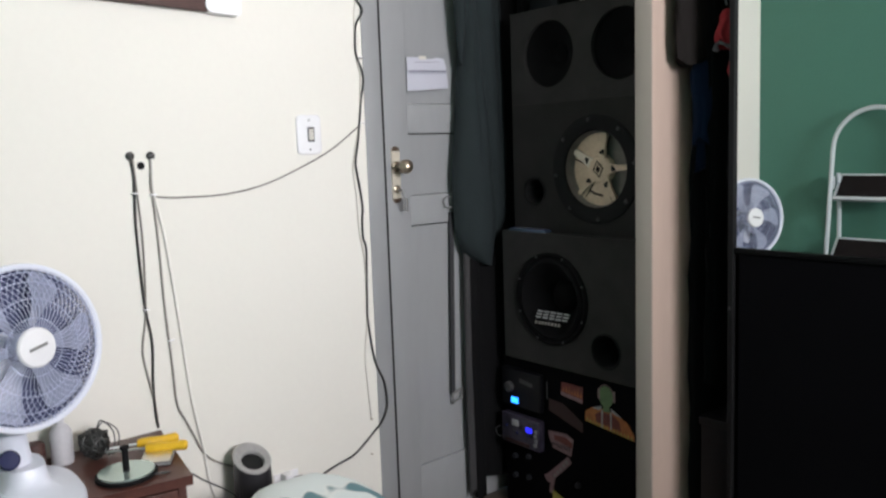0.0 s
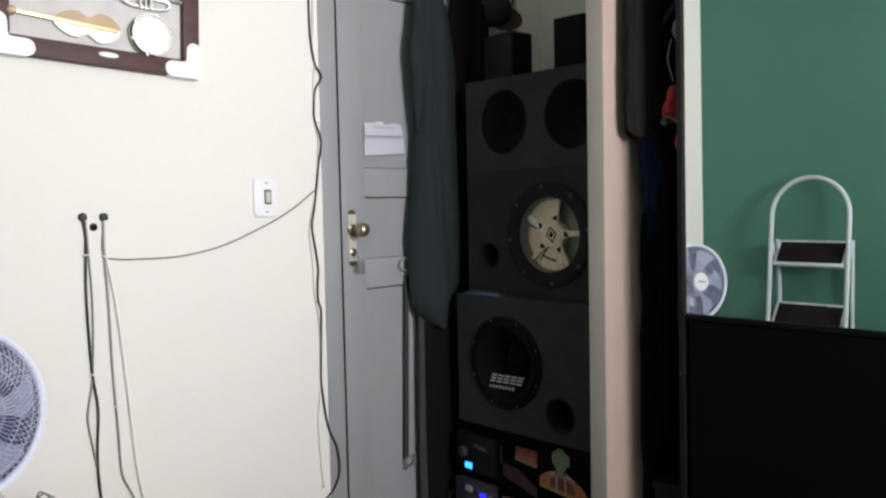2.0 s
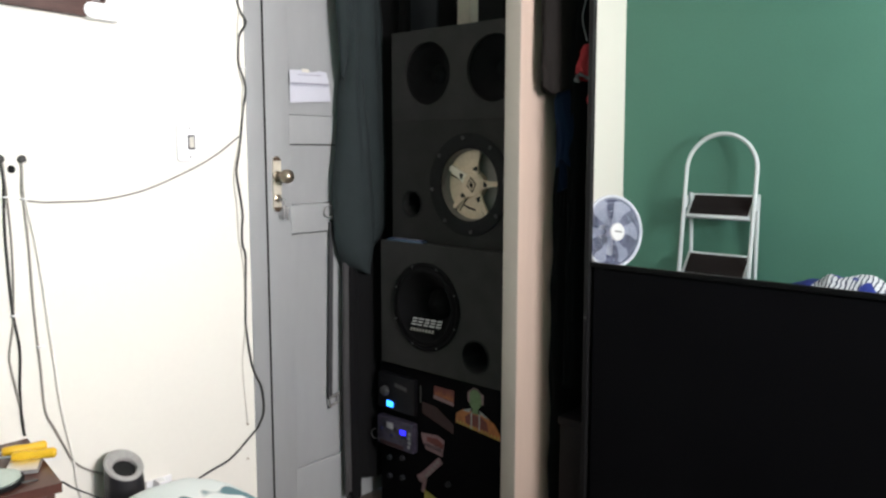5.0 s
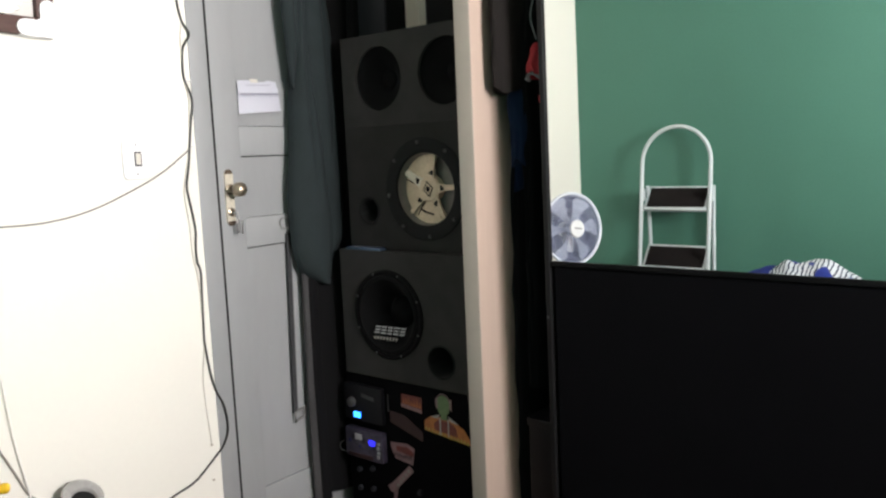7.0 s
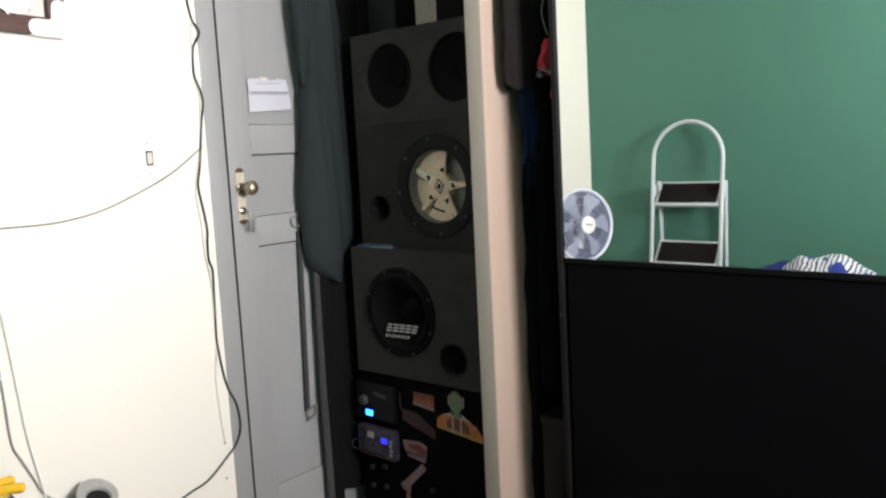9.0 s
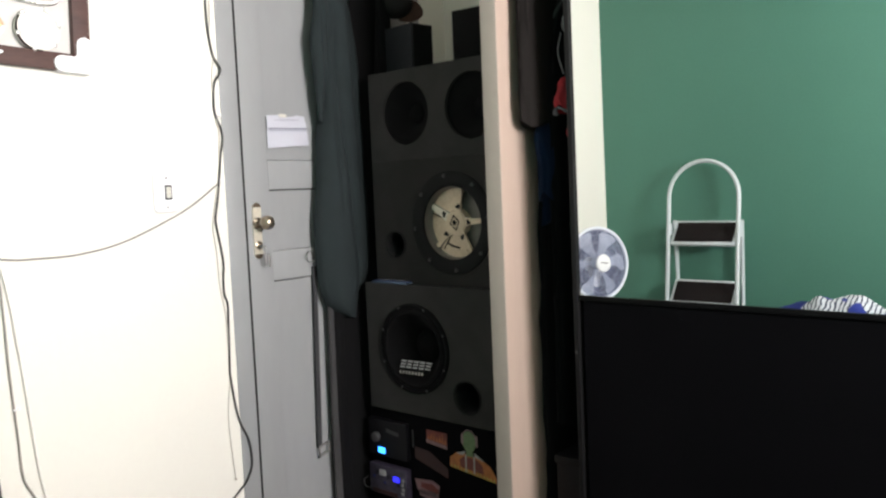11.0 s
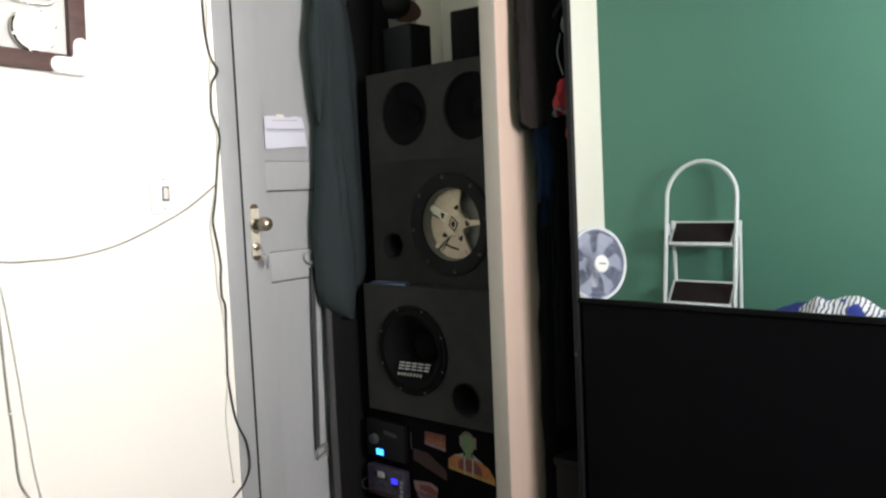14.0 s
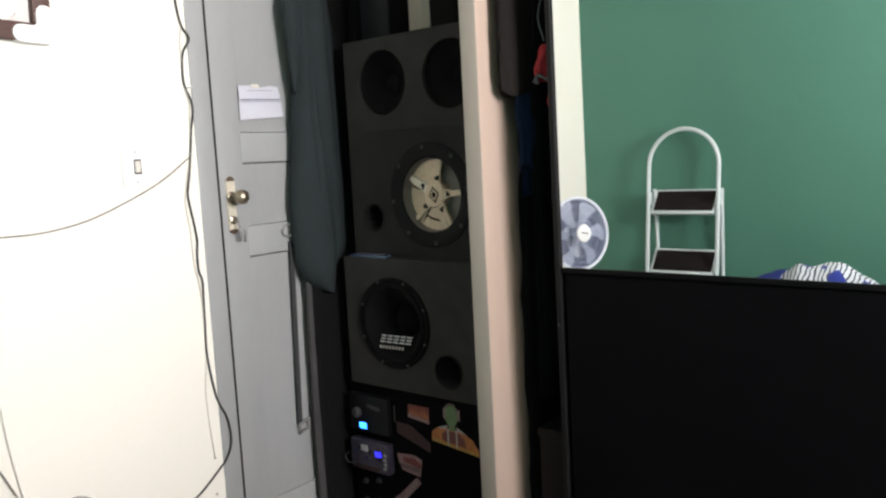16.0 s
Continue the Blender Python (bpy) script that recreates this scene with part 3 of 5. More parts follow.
    # curled horns
    for yy, zz, r in ((0.535, 0.176, 0.026), (0.588, 0.172, 0.022), (0.627, 0.178, 0.018)):
        m = facing(x + 0.007, yy, z0 + zz, (1, 0, 0))
        bm = tube([m @ Vector((r * (1 - 0.04 * i) * math.cos(0.42 * i), r * (1 - 0.04 * i) * math.sin(0.42 * i), 0.0)) for i in range(18)], 0.0065, 8)
        part("horn", bm, SILVER, pic, "small curled silver horn")
    for k, (yy, zz, ln) in enumerate(((0.60, 0.262, 0.09), (0.74, 0.262, 0.11), (0.86, 0.262, 0.07))):
        m = facing(x + 0.006, yy, z0 + zz, (1, 0, 0))
        part("flute", tube([m @ Vector((-ln / 2, 0, 0)), m @ Vector((ln / 2, 0.004, 0))], 0.005, 10), (GOLD, SILVER, TAN)[k], pic)
    pic.location = (WEST, y0 - 0.004, 1.6605)
    pic.rotation_euler = (radians(-1.8), 0, 0)


make_picture()


# ---------------------------------------------------------------- clothes
def garment(cx, cy, top, bottom, half, deep, seed, along, shoulder=0.75, flare=1.1, taper=0.0, lean=0.0, bm=None, crumple=1.0):
    """Hanging cloth: folded rings from top to bottom; along: the direction of its width in the plan."""
    rnd = random.Random(seed)
    u = Vector((math.cos(along), math.sin(along), 0))
    v = Vector((-u.y, u.x, 0))
    ph = [rnd.uniform(0, 6.28) for _ in range(5)]
    rings = []
    rows, n = 34, 64
    for k in range(rows):
        s = k / (rows - 1)
        w = half * (shoulder + (1 - shoulder) * min(1, s * 5) ** 0.7) * (1 + (flare - 1) * s) * (1 - taper * max(0, s - 0.6) ** 1.5 * 3)
        d = deep * (0.55 + 0.45 * min(1, s * 4)) * (1 - 0.5 * taper * max(0, s - 0.6))
        ring = []
        for i in range(n):
            a = 2 * math.pi * i / n
            f = 1 + crumple * (0.05 + 0.06 * s) * (math.sin(3 * a + ph[0] + 2.5 * s) * 0.6 + math.sin(7 * a + ph[1] - 3 * s) * 0.4) + crumple * 0.16 * noise.noise(Vector((2.2 * math.cos(a) + seed, 2.2 * math.sin(a), 5.5 * (top + (bottom - top) * s)))) + 0.05 * noise.noise(Vector((6 * math.cos(a), 6 * math.sin(a) + seed, 16 * s)))
            c = math.copysign(abs(math.cos(a)) ** 0.8, math.cos(a))
            z = top + (bottom - top) * s + 0.012 * math.sin(3 * a + ph[3]) * s
            p = Vector((cx, cy, z)) + u * (w * c * f + lean * s + 0.006 * crumple * math.sin(7 * s + ph[4])) + v * (d * math.sin(a) * f)
            ring.append(p)
        rings.append(ring)
    return loft(rings, bm)


def hung(name, bm, material, label, category, group=""):
    return tagged(part(name, bm, material), label, category, group)


# jacket on a hook of the door, and what hangs behind it
J = thing("hanging_jacket", (-1.97, 1.82, 1.95), "dark charcoal-green jacket hanging on the grey door", "jacket")


def drape(edges, x0, deep, seed, folds, end=0.0, recede=0.0):
    """Cloth hanging flat on the door: edges are (z, y of one edge, y of the other), folds (y, width, depth, slant)."""
    def at(z):
        for (za, a0, a1), (zb, b0, b1) in zip(edges, edges[1:]):
            if za >= z >= zb:
                q = (za - z) / (za - zb)
                return a0 + (b0 - a0) * q, a1 + (b1 - a1) * q
        return edges[-1][1:]
    rings = []
    ztop, zend = edges[0][0], edges[-1][0]
    for k in range(49):
        z = ztop + (zend - ztop) * k / 48
        a, b = at(z)
        ring = []
        for i in range(40):
            q = i / 39
            y = a + (b - a) * q
            d = deep * max(0.0, math.sin(math.pi * q)) ** 0.45 * min(1, 0.1 + (ztop - z) / 0.12) * min(1, end + (z - zend) / 0.22) * (1 - recede * q * q)
            for fy, fw, fd, slant in folds:
                d -= fd * min(1, max(0, (z - 1.2) / 0.35)) * math.exp(-((y - fy - slant * (ztop - z)) / fw) ** 2) * min(1, d / 0.02)
            d += 0.006 * noise.noise(Vector((y * 16, z * 3.5, seed))) * min(1, d / 0.02)
            ring.append(Vector((x0 + d, y + 0.004 * noise.noise(Vector((z * 7, seed, 2.0 + (i > 20)))), z - 0.014 * (q - 0.35) * (k == 48))))
        for i in range(39, -1, -1):
            q = i / 39
            ring.append(Vector((x0, a + (b - a) * q, z)))
        rings.append(ring)
    return loft(rings)


part("front_panel", drape([(2.05, 1.735, 1.812), (1.93, 1.735, 1.806), (1.72, 1.735, 1.800), (1.57, 1.728, 1.824), (1.42, 1.712, 1.842), (1.33, 1.705, 1.853), (1.17, 1.688, 1.872), (1.06, 1.690, 1.884), (1.00, 1.694, 1.879), (0.95, 1.712, 1.866), (0.915, 1.730, 1.860), (0.89, 1.760, 1.853), (0.872, 1.790, 1.845)], -2.004, 0.062, 3.0, [(1.768, 0.010, 0.020, 0.020), (1.80, 0.020, 0.012, 0.060)], 0.7, 0.25), JACKET, J)
part("back_panel", drape([(2.06, 1.765, 1.885), (1.944, 1.775, 1.908), (1.72, 1.780, 1.944), (1.45, 1.80, 1.944), (1.144, 1.82, 1.948), (1.02, 1.82, 1.944), (0.98, 1.825, 1.915), (0.95, 1.83, 1.868)], -2.020, 0.064, 5.0, [(1.87, 0.014, 0.010, 0.03)], 0.6, 0.42), JACKET, J)
part("sleeve", drape([(2.06, 1.716, 1.772), (1.92, 1.710, 1.760), (1.82, 1.690, 1.757), (1.71, 1.696, 1.753), (1.60, 1.707, 1.735), (1.545, 1.714, 1.724)], -1.975, 0.034, 8.0, [(1.725, 0.008, 0.008, 0.02)], 0.2, 0.2), JACKET, J)
part("hook", tube([(WEST - 0.003, 1.83, 2.03), (-1.98, 1.83, 2.03), (-1.965, 1.83, 2.045)], 0.005), STEEL, J)
T = thing("hanging_trousers", (-1.995, 1.80, 0.22), "grey and black trousers hanging against the door", "trousers")
part("waistband", box((-2.018, 1.712, 1.20), (-1.988, 1.800, 1.25), 0.01), BROWNCLOTH, T)
part("trouser_leg", garment(-2.004, 1.746, 1.21, 0.06, 0.019, 0.013, 12, math.pi / 2, 0.9, 1.1, crumple=0.5), GREYCLOTH, T)
part("trouser_leg", garment(-1.998, 1.768, 1.21, 0.04, 0.022, 0.016, 13, math.pi / 2, 0.9, 1.1, crumple=0.5), BLACKCLOTH, T)
HC = thing("hanging_coat", (-1.965, 1.938, 0.10), "long black coat hanging in the corner", "coat")
part("coat_body", garment(-2.008, 2.000, 2.09, 0.10, 0.110, 0.016, 21, math.pi / 2, 0.7, 1.3, lean=-0.115), BLACKCLOTH, HC)
part("sleeve", garment(-1.955, 2.015, 2.00, 1.05, 0.040, 0.022, 22, math.pi / 2, 0.7, 1.05, 0.2), BLACKCLOTH, HC)
CP = thing("cap", (-1.945, 2.13, 1.97), "dark brown cap with a brim hanging above the loudspeakers", "cap")
cm = pose(-1.952, 2.095, 1.975, 60, 25, 20)
part("crown", lathe([(0.055, 0), (0.060, 0.02), (0.058, 0.045), (0.045, 0.065), (0.02, 0.075), (0.001, 0.077)], cm, 28), BROWNCLOTH, CP)
part("brim", slab([(0.045 * math.cos(a) + 0.02 + 0.040 * abs(math.cos(a)), 0.052 * math.sin(a)) for a in [-1.4 + 2.8 * k / 12 for k in range(13)]], cm @ pose(0, 0, -0.002), 0.004), BROWNSUEDE, CP)
tagged(part("dangling_cord", tube(smoothline([(-1.878, 2.10, 2.14), (-1.870, 2.10, 2.06), (-1.874, 2.10, 2.02), (-1.890, 2.10, 1.98), (-1.91, 2.09, 1.95)]), 0.004), CABLE), "dark cord hanging beside the cap", "cord")

B = thing("hanging_strap", (WEST, 1.71, 1.02), "doubled webbing strap with a buckle hanging on the door", "strap")
x = WEST - 0.002
def band(a, b, wide, thick, z0, z1):
    """A flat ribbon down the door, from y a at z0 to y b at z1."""
    return loft([[(x + d, a + (b - a) * q + e, z0 + (z1 - z0) * q) for d, e in ((0.002, 0), (thick, 0), (thick, wide), (0.002, wide))] for q in [k / 8 for k in range(9)]])


part("dark_band", band(1.690, 1.671, 0.017, 0.010, 1.06, 0.43), STRAP, B)
part("pale_band", band(1.7075, 1.6885, 0.003, 0.008, 1.06, 0.44), STRAP_PALE, B, "grey edge of the strap")
part("buckle", tube([(x + 0.012, 1.674, 0.432), (x + 0.012, 1.716, 0.442), (x + 0.012, 1.716, 0.410), (x + 0.012, 1.674, 0.400)], 0.005, 8, None, True), MIDPLASTIC, B)
part("ring", tube(circle(facing(x + 0.016, 1.685, 1.096, (1, -0.3, 0)), 0.019, 24), 0.0022, 8, None, True), MIDPLASTIC, B, "dull steel ring")
part("clip", box((x + 0.006, 1.702, 1.092), (x + 0.020, 1.716, 1.116), 0.005), DARKPLASTIC, B)


# ---------------------------------------------------------------- loudspeakers
def cone_driver(parent, cx, yf, cz, r, depth, label, screw=None):
    """A driver seen from its front: rubber surround, deep cone and dust cap."""
    m = facing(cx, yf, cz, (0, -1, 0))
    screw = screw or RUBBER
    dr = part("driver", lathe([(r, -0.002), (r, 0.006), (r * 0.96, 0.009), (r * 0.92, 0.006), (r * 0.90, 0.004), (r * 0.86, 0.011), (r * 0.80, 0.012), (r * 0.75, 0.004), (r * 0.72, -0.003), (r * 0.36, -depth), (r * 0.35, -depth), (r * 0.30, -depth + 0.012), (r * 0.16, -depth + 0.028), (0.001, -depth + 0.032)], m, 56, cap=False), CONE, parent, label)
    for k in range(8):
        a = 2 * math.pi * (k + 0.5) / 8
        part("screw", lathe([(0.0042, 0), (0.0042, 0.003), (0.001, 0.0045)], m @ pose(r * 0.955 * math.cos(a), r * 0.955 * math.sin(a), 0.007), 8), screw, dr)
    return dr, m


def holed_front(lo, hi, yf, thick, holes):
    """A baffle board with round holes through it, given as (x, z, radius)."""
    bm = bmesh.new()
    edge = [(lo[0], lo[1]), (hi[0], lo[1]), (hi[0], hi[1]), (lo[0], hi[1])]
    loops = [edge] + [[(x + r * math.cos(2 * math.pi * i / 40), z + r * math.sin(2 * math.pi * i / 40)) for i in range(40)] for x, z, r in holes]
    edges = []
    for loop in loops:
        vs = [bm.verts.new((x, yf, z)) for x, z in loop]
        edges += [bm.edges.new((a, b)) for a, b in zip(vs, vs[1:] + vs[:1])]
    bmesh.ops.triangle_fill(bm, use_beauty=True, use_dissolve=False, edges=edges, normal=(0, -1, 0))
    got = bmesh.ops.extrude_face_region(bm, geom=list(bm.faces))
    bmesh.ops.translate(bm, vec=(0, thick, 0), verts=[g for g in got["geom"] if isinstance(g, bmesh.types.BMVert)])
    return bm


def speaker_box(name, lo, hi, holes, label, material):
    """A carpeted cabinet: open shell of boards, holed front."""
    ob = thing(name, ((lo[0] + hi[0]) / 2, (lo[1] + hi[1]) / 2, lo[2]), label, "loudspeaker", "stacked loudspeakers")
    t = 0.018
    part("front_board", holed_front((lo[0], lo[2]), (hi[0], hi[2]), lo[1], t, holes), material, ob, smooth=False)
    part("side_board", box((lo[0], lo[1] + t, lo[2]), (lo[0] + t, hi[1], hi[2])), material, ob, smooth=False)
    part("side_board", box((hi[0] - t, lo[1] + t, lo[2]), (hi[0], hi[1], hi[2])), material, ob, smooth=False)
    part("top_board", box((lo[0] + t, lo[1] + t, hi[2] - t), (hi[0] - t, hi[1], hi[2])), material, ob, smooth=False)
    part("bottom_board", box((lo[0] + t, lo[1] + t, lo[2]), (hi[0] - t, hi[1], lo[2] + t)), material, ob, smooth=False)
    part("back_board", box((lo[0] + t, hi[1] - t, lo[2] + t), (hi[0] - t, hi[1], hi[2] - t)), material, ob, smooth=False)
    return ob


def port(parent, cx, yf, cz, r, depth=0.14):
    m = facing(cx, yf, cz, (0, -1, 0))
    part("port_tube", lathe([(r + 0.004, -0.001), (r + 0.004, 0.003), (r, 0.004), (r - 0.003, -0.004), (r - 0.003, -depth), (r, -depth), (r, -0.002)], m, 36, cap=False), RUBBER, parent)


YS = 1.845
sub = speaker_box("subwoofer_box", (-1.930, YS, 0.552), (-1.335, 2.36, 0.991), [(-1.712, 0.778, 0.142), (-1.492, 0.643, 0.050)], "black carpeted subwoofer cabinet with one large driver", CARPET)
drv, dm = cone_driver(sub, -1.712, YS, 0.778, 0.152, 0.075, "black woofer with a pale emblem", DULLGREY)
port(sub, -1.492, YS, 0.643, 0.052)
# pale emblem on the cone's lower part, as plain strokes
em = facing(-1.699, YS - 0.010, 0.724, (0, -1, 0.15)) @ pose(0, 0, 0, 0, 0, 1.5)
for k in range(5):
    a = -0.068 + 0.028 * k
    for low in (-0.010, 0.000, 0.010):
        part("emblem_bar", slab([(a + 0.3 * low, low), (a + 0.022 + 0.3 * low, low), (a + 0.024 + 0.3 * low, low + 0.0055), (a + 0.002 + 0.3 * low, low + 0.0055)], em, 0.0012), WHITEPRINT, drv)
for k in range(8):
    a = -0.072 + k * 0.014
    part("emblem_dash", slab([(a, -0.030), (a + 0.007, -0.030), (a + 0.008, -0.020), (a + 0.001, -0.020)], em, 0.001), CABLE_GREY, drv)

YT = 1.880
mid = speaker_box("midbass_box", (-1.904, YT, 0.9915), (-1.335, 2.34, 1.4065), [(-1.542, 1.194, 0.150), (-1.807, 1.124, 0.041)], "black carpeted cabinet with a driver mounted inside out", CARPET2)
port(mid, -1.807, YT, 1.124, 0.043, 0.12)
m = facing(-1.555, YT, 1.195, (0, -1, 0))
drv = part("driver_frame", lathe([(0.166, -0.001), (0.166, 0.005), (0.160, 0.008), (0.130, 0.008), (0.120, 0.004), (0.117, -0.004), (0.124, -0.012)], m, 56, cap=False), RUBBER, mid, "black steel ring of the reversed driver")
part("driver_cup", lathe([(0.117, 0.000), (0.115, -0.016), (0.110, -0.032), (0.096, -0.042), (0.060, -0.046), (0.001, -0.046)], m, 48, cap=False), CUPGREY, drv, "grey inner cup of the basket")


def sector(a0, a1, r0, r1):
    """Outline of a ring's sector between two angles in degrees."""
    n = 10
    go = [radians(a0 + (a1 - a0) * k / n) for k in range(n + 1)]
    return [(r1 * math.cos(a), r1 * math.sin(a)) for a in go] + [(r0 * math.cos(a), r0 * math.sin(a)) for a in go[::-1]]


SPOKES = (3, 77, 150, 224, 302)
# stamped webs fill three of the gaps between the spokes, two gaps stay open
for a0, a1, r1, low in ((81, 146, 0.111, -0.028), (156, 218, 0.108, -0.034), (230, 298, 0.112, -0.028)):
    web = part("basket_web", slab(sector(a0, a1, 0.040, r1), m @ pose(0, 0, low), 0.003), BASKET, drv, "cream stamped steel web")
    if a0 == 230:
        part("rating_label", slab([(-0.030, 0.010), (-0.012, 0.000), (0.024, -0.008), (0.024, -0.001), (-0.010, 0.007), (-0.028, 0.016)], m @ pose(-0.014, -0.078, low + 0.003), 0.0008), INSIDE, web)
for k, a in enumerate(SPOKES):
    w = 0.012 if k == 2 else 0.009
    spoke = part("spoke", slab([(0.036, -0.016), (0.066, -w), (0.108, -w * 0.8), (0.112, 0), (0.108, w * 0.8), (0.066, w), (0.036, 0.016)], m @ pose(0, 0, -0.027, 0, 0, a), 0.010), PALEBASKET if k == 2 else BASKET, drv)
    # dark plate on the spoke, for the shade inside its slot
    part("slot_shade", slab([(0.047, -0.009), (0.062, -0.008), (0.062, 0.001), (0.056, 0.003), (0.055, 0.008), (0.047, 0.009)], m @ pose(0, 0, -0.0168, 0, 0, a), 0.0008), HOLLOW, spoke)
    # dark strip along one flank of each spoke, painting the crease's shade
    if k != 0:
        part("flank_shade", slab([(0.040, 0), (0.104, 0.001), (0.104, 0.004), (0.040, 0.0065)], m @ pose(0, 0, -0.0248, 0, 0, a + (11 if k in (2, 3) else -9)), 0.001), INSIDE, spoke)
part("magnet_cover", lathe([(0.044, -0.058), (0.044, -0.021), (0.038, -0.015), (0.001, -0.014)], m, 10), BASKET, drv)
part("magnet_badge", slab([(0, -0.027), (0.021, 0), (0, 0.027), (-0.021, 0)], m @ pose(0, 0, -0.0138, 0, 0, 10), 0.001), INSIDE, drv)
for q in ([(0, -0.020), (0.0155, 0), (0, 0.020), (-0.0155, 0)],):
    rim = part("magnet_badge_line", slab(q, m @ pose(0, 0, -0.0132, 0, 0, 10), 0.0008), BASKET, drv)
    part("magnet_badge_core", slab([(0.62 * u, 0.62 * v) for u, v in q], m @ pose(0, 0, -0.0126, 0, 0, 10), 0.0006), UMBER, rim)
for k in range(8):
    a = 2 * math.pi * k / 8 + 0.12
    part("bolt", lathe([(0.006, 0), (0.006, 0.004), (0.002, 0.006)], m @ pose(0.152 * math.cos(a), 0.152 * math.sin(a), 0.008), 8), DULLGREY, drv)

top = speaker_box("midrange_box", (-1.904, YT, 1.407), (-1.335, 2.34, 1.704), [(-1.741, 1.560, 0.104), (-1.462, 1.560, 0.104)], "black carpeted cabinet with two round drivers", CARPET)
for cx in (-1.741, -1.462):
    m = facing(cx, YT, 1.560, (0, -1, 0))
    dr = part("driver", lathe([(0.1055, -0.010), (0.100, -0.018), (0.092, -0.020), (0.082, -0.024), (0.032, -0.062), (0.030, -0.058), (0.001, -0.050)], m, 48, cap=False), CONE, top, "black midrange driver behind the board")


def small_speaker(x, y, turn, h, label, shell, half=0.056):
    m = pose(x, y, 1.704, 0, 0, turn)
    ob = thing("small_speaker", (x, y, 1.704), label, "loudspeaker", "small boxes on the stack")
    part("cabinet", box((-half, -0.06, 0), (half, 0.08, h), 0.004, m), shell, ob)
    part("grille", box((-half + 0.006, -0.066, 0.006), (half - 0.006, -0.060, h - 0.006), 0.003, m), BLACKCLOTH, ob)


small_speaker(-1.835, 2.03, 84, 0.172, "small black satellite loudspeaker with a blue-grey side", SMOKE, 0.050)
small_speaker(-1.534, 2.02, 4, 0.171, "small black satellite loudspeaker near the wardrobe", UMBER)
ph = thing("phone", (-1.82, 1.862, 0.991), "flat blue-grey phone lying on the subwoofer ledge", "phone")
part("case", box((-1.900, 1.846, 0.9915), (-1.735, 1.878, 1.000), 0.003), PHONEBLUE, ph)
part("screen", box((-1.893, 1.8475, 1.0), (-1.742, 1.877, 1.0012)), NAVY, ph)
# pale stripes paint the light reflected in the phone
for a in (-1.870, -1.805):
    part("screen_glint", slab([(a, 1.850), (a + 0.016, 1.850), (a + 0.040, 1.875), (a + 0.024, 1.875)], pose(0, 0, 1.0012), 0.0006), STRAP_PALE, ph)


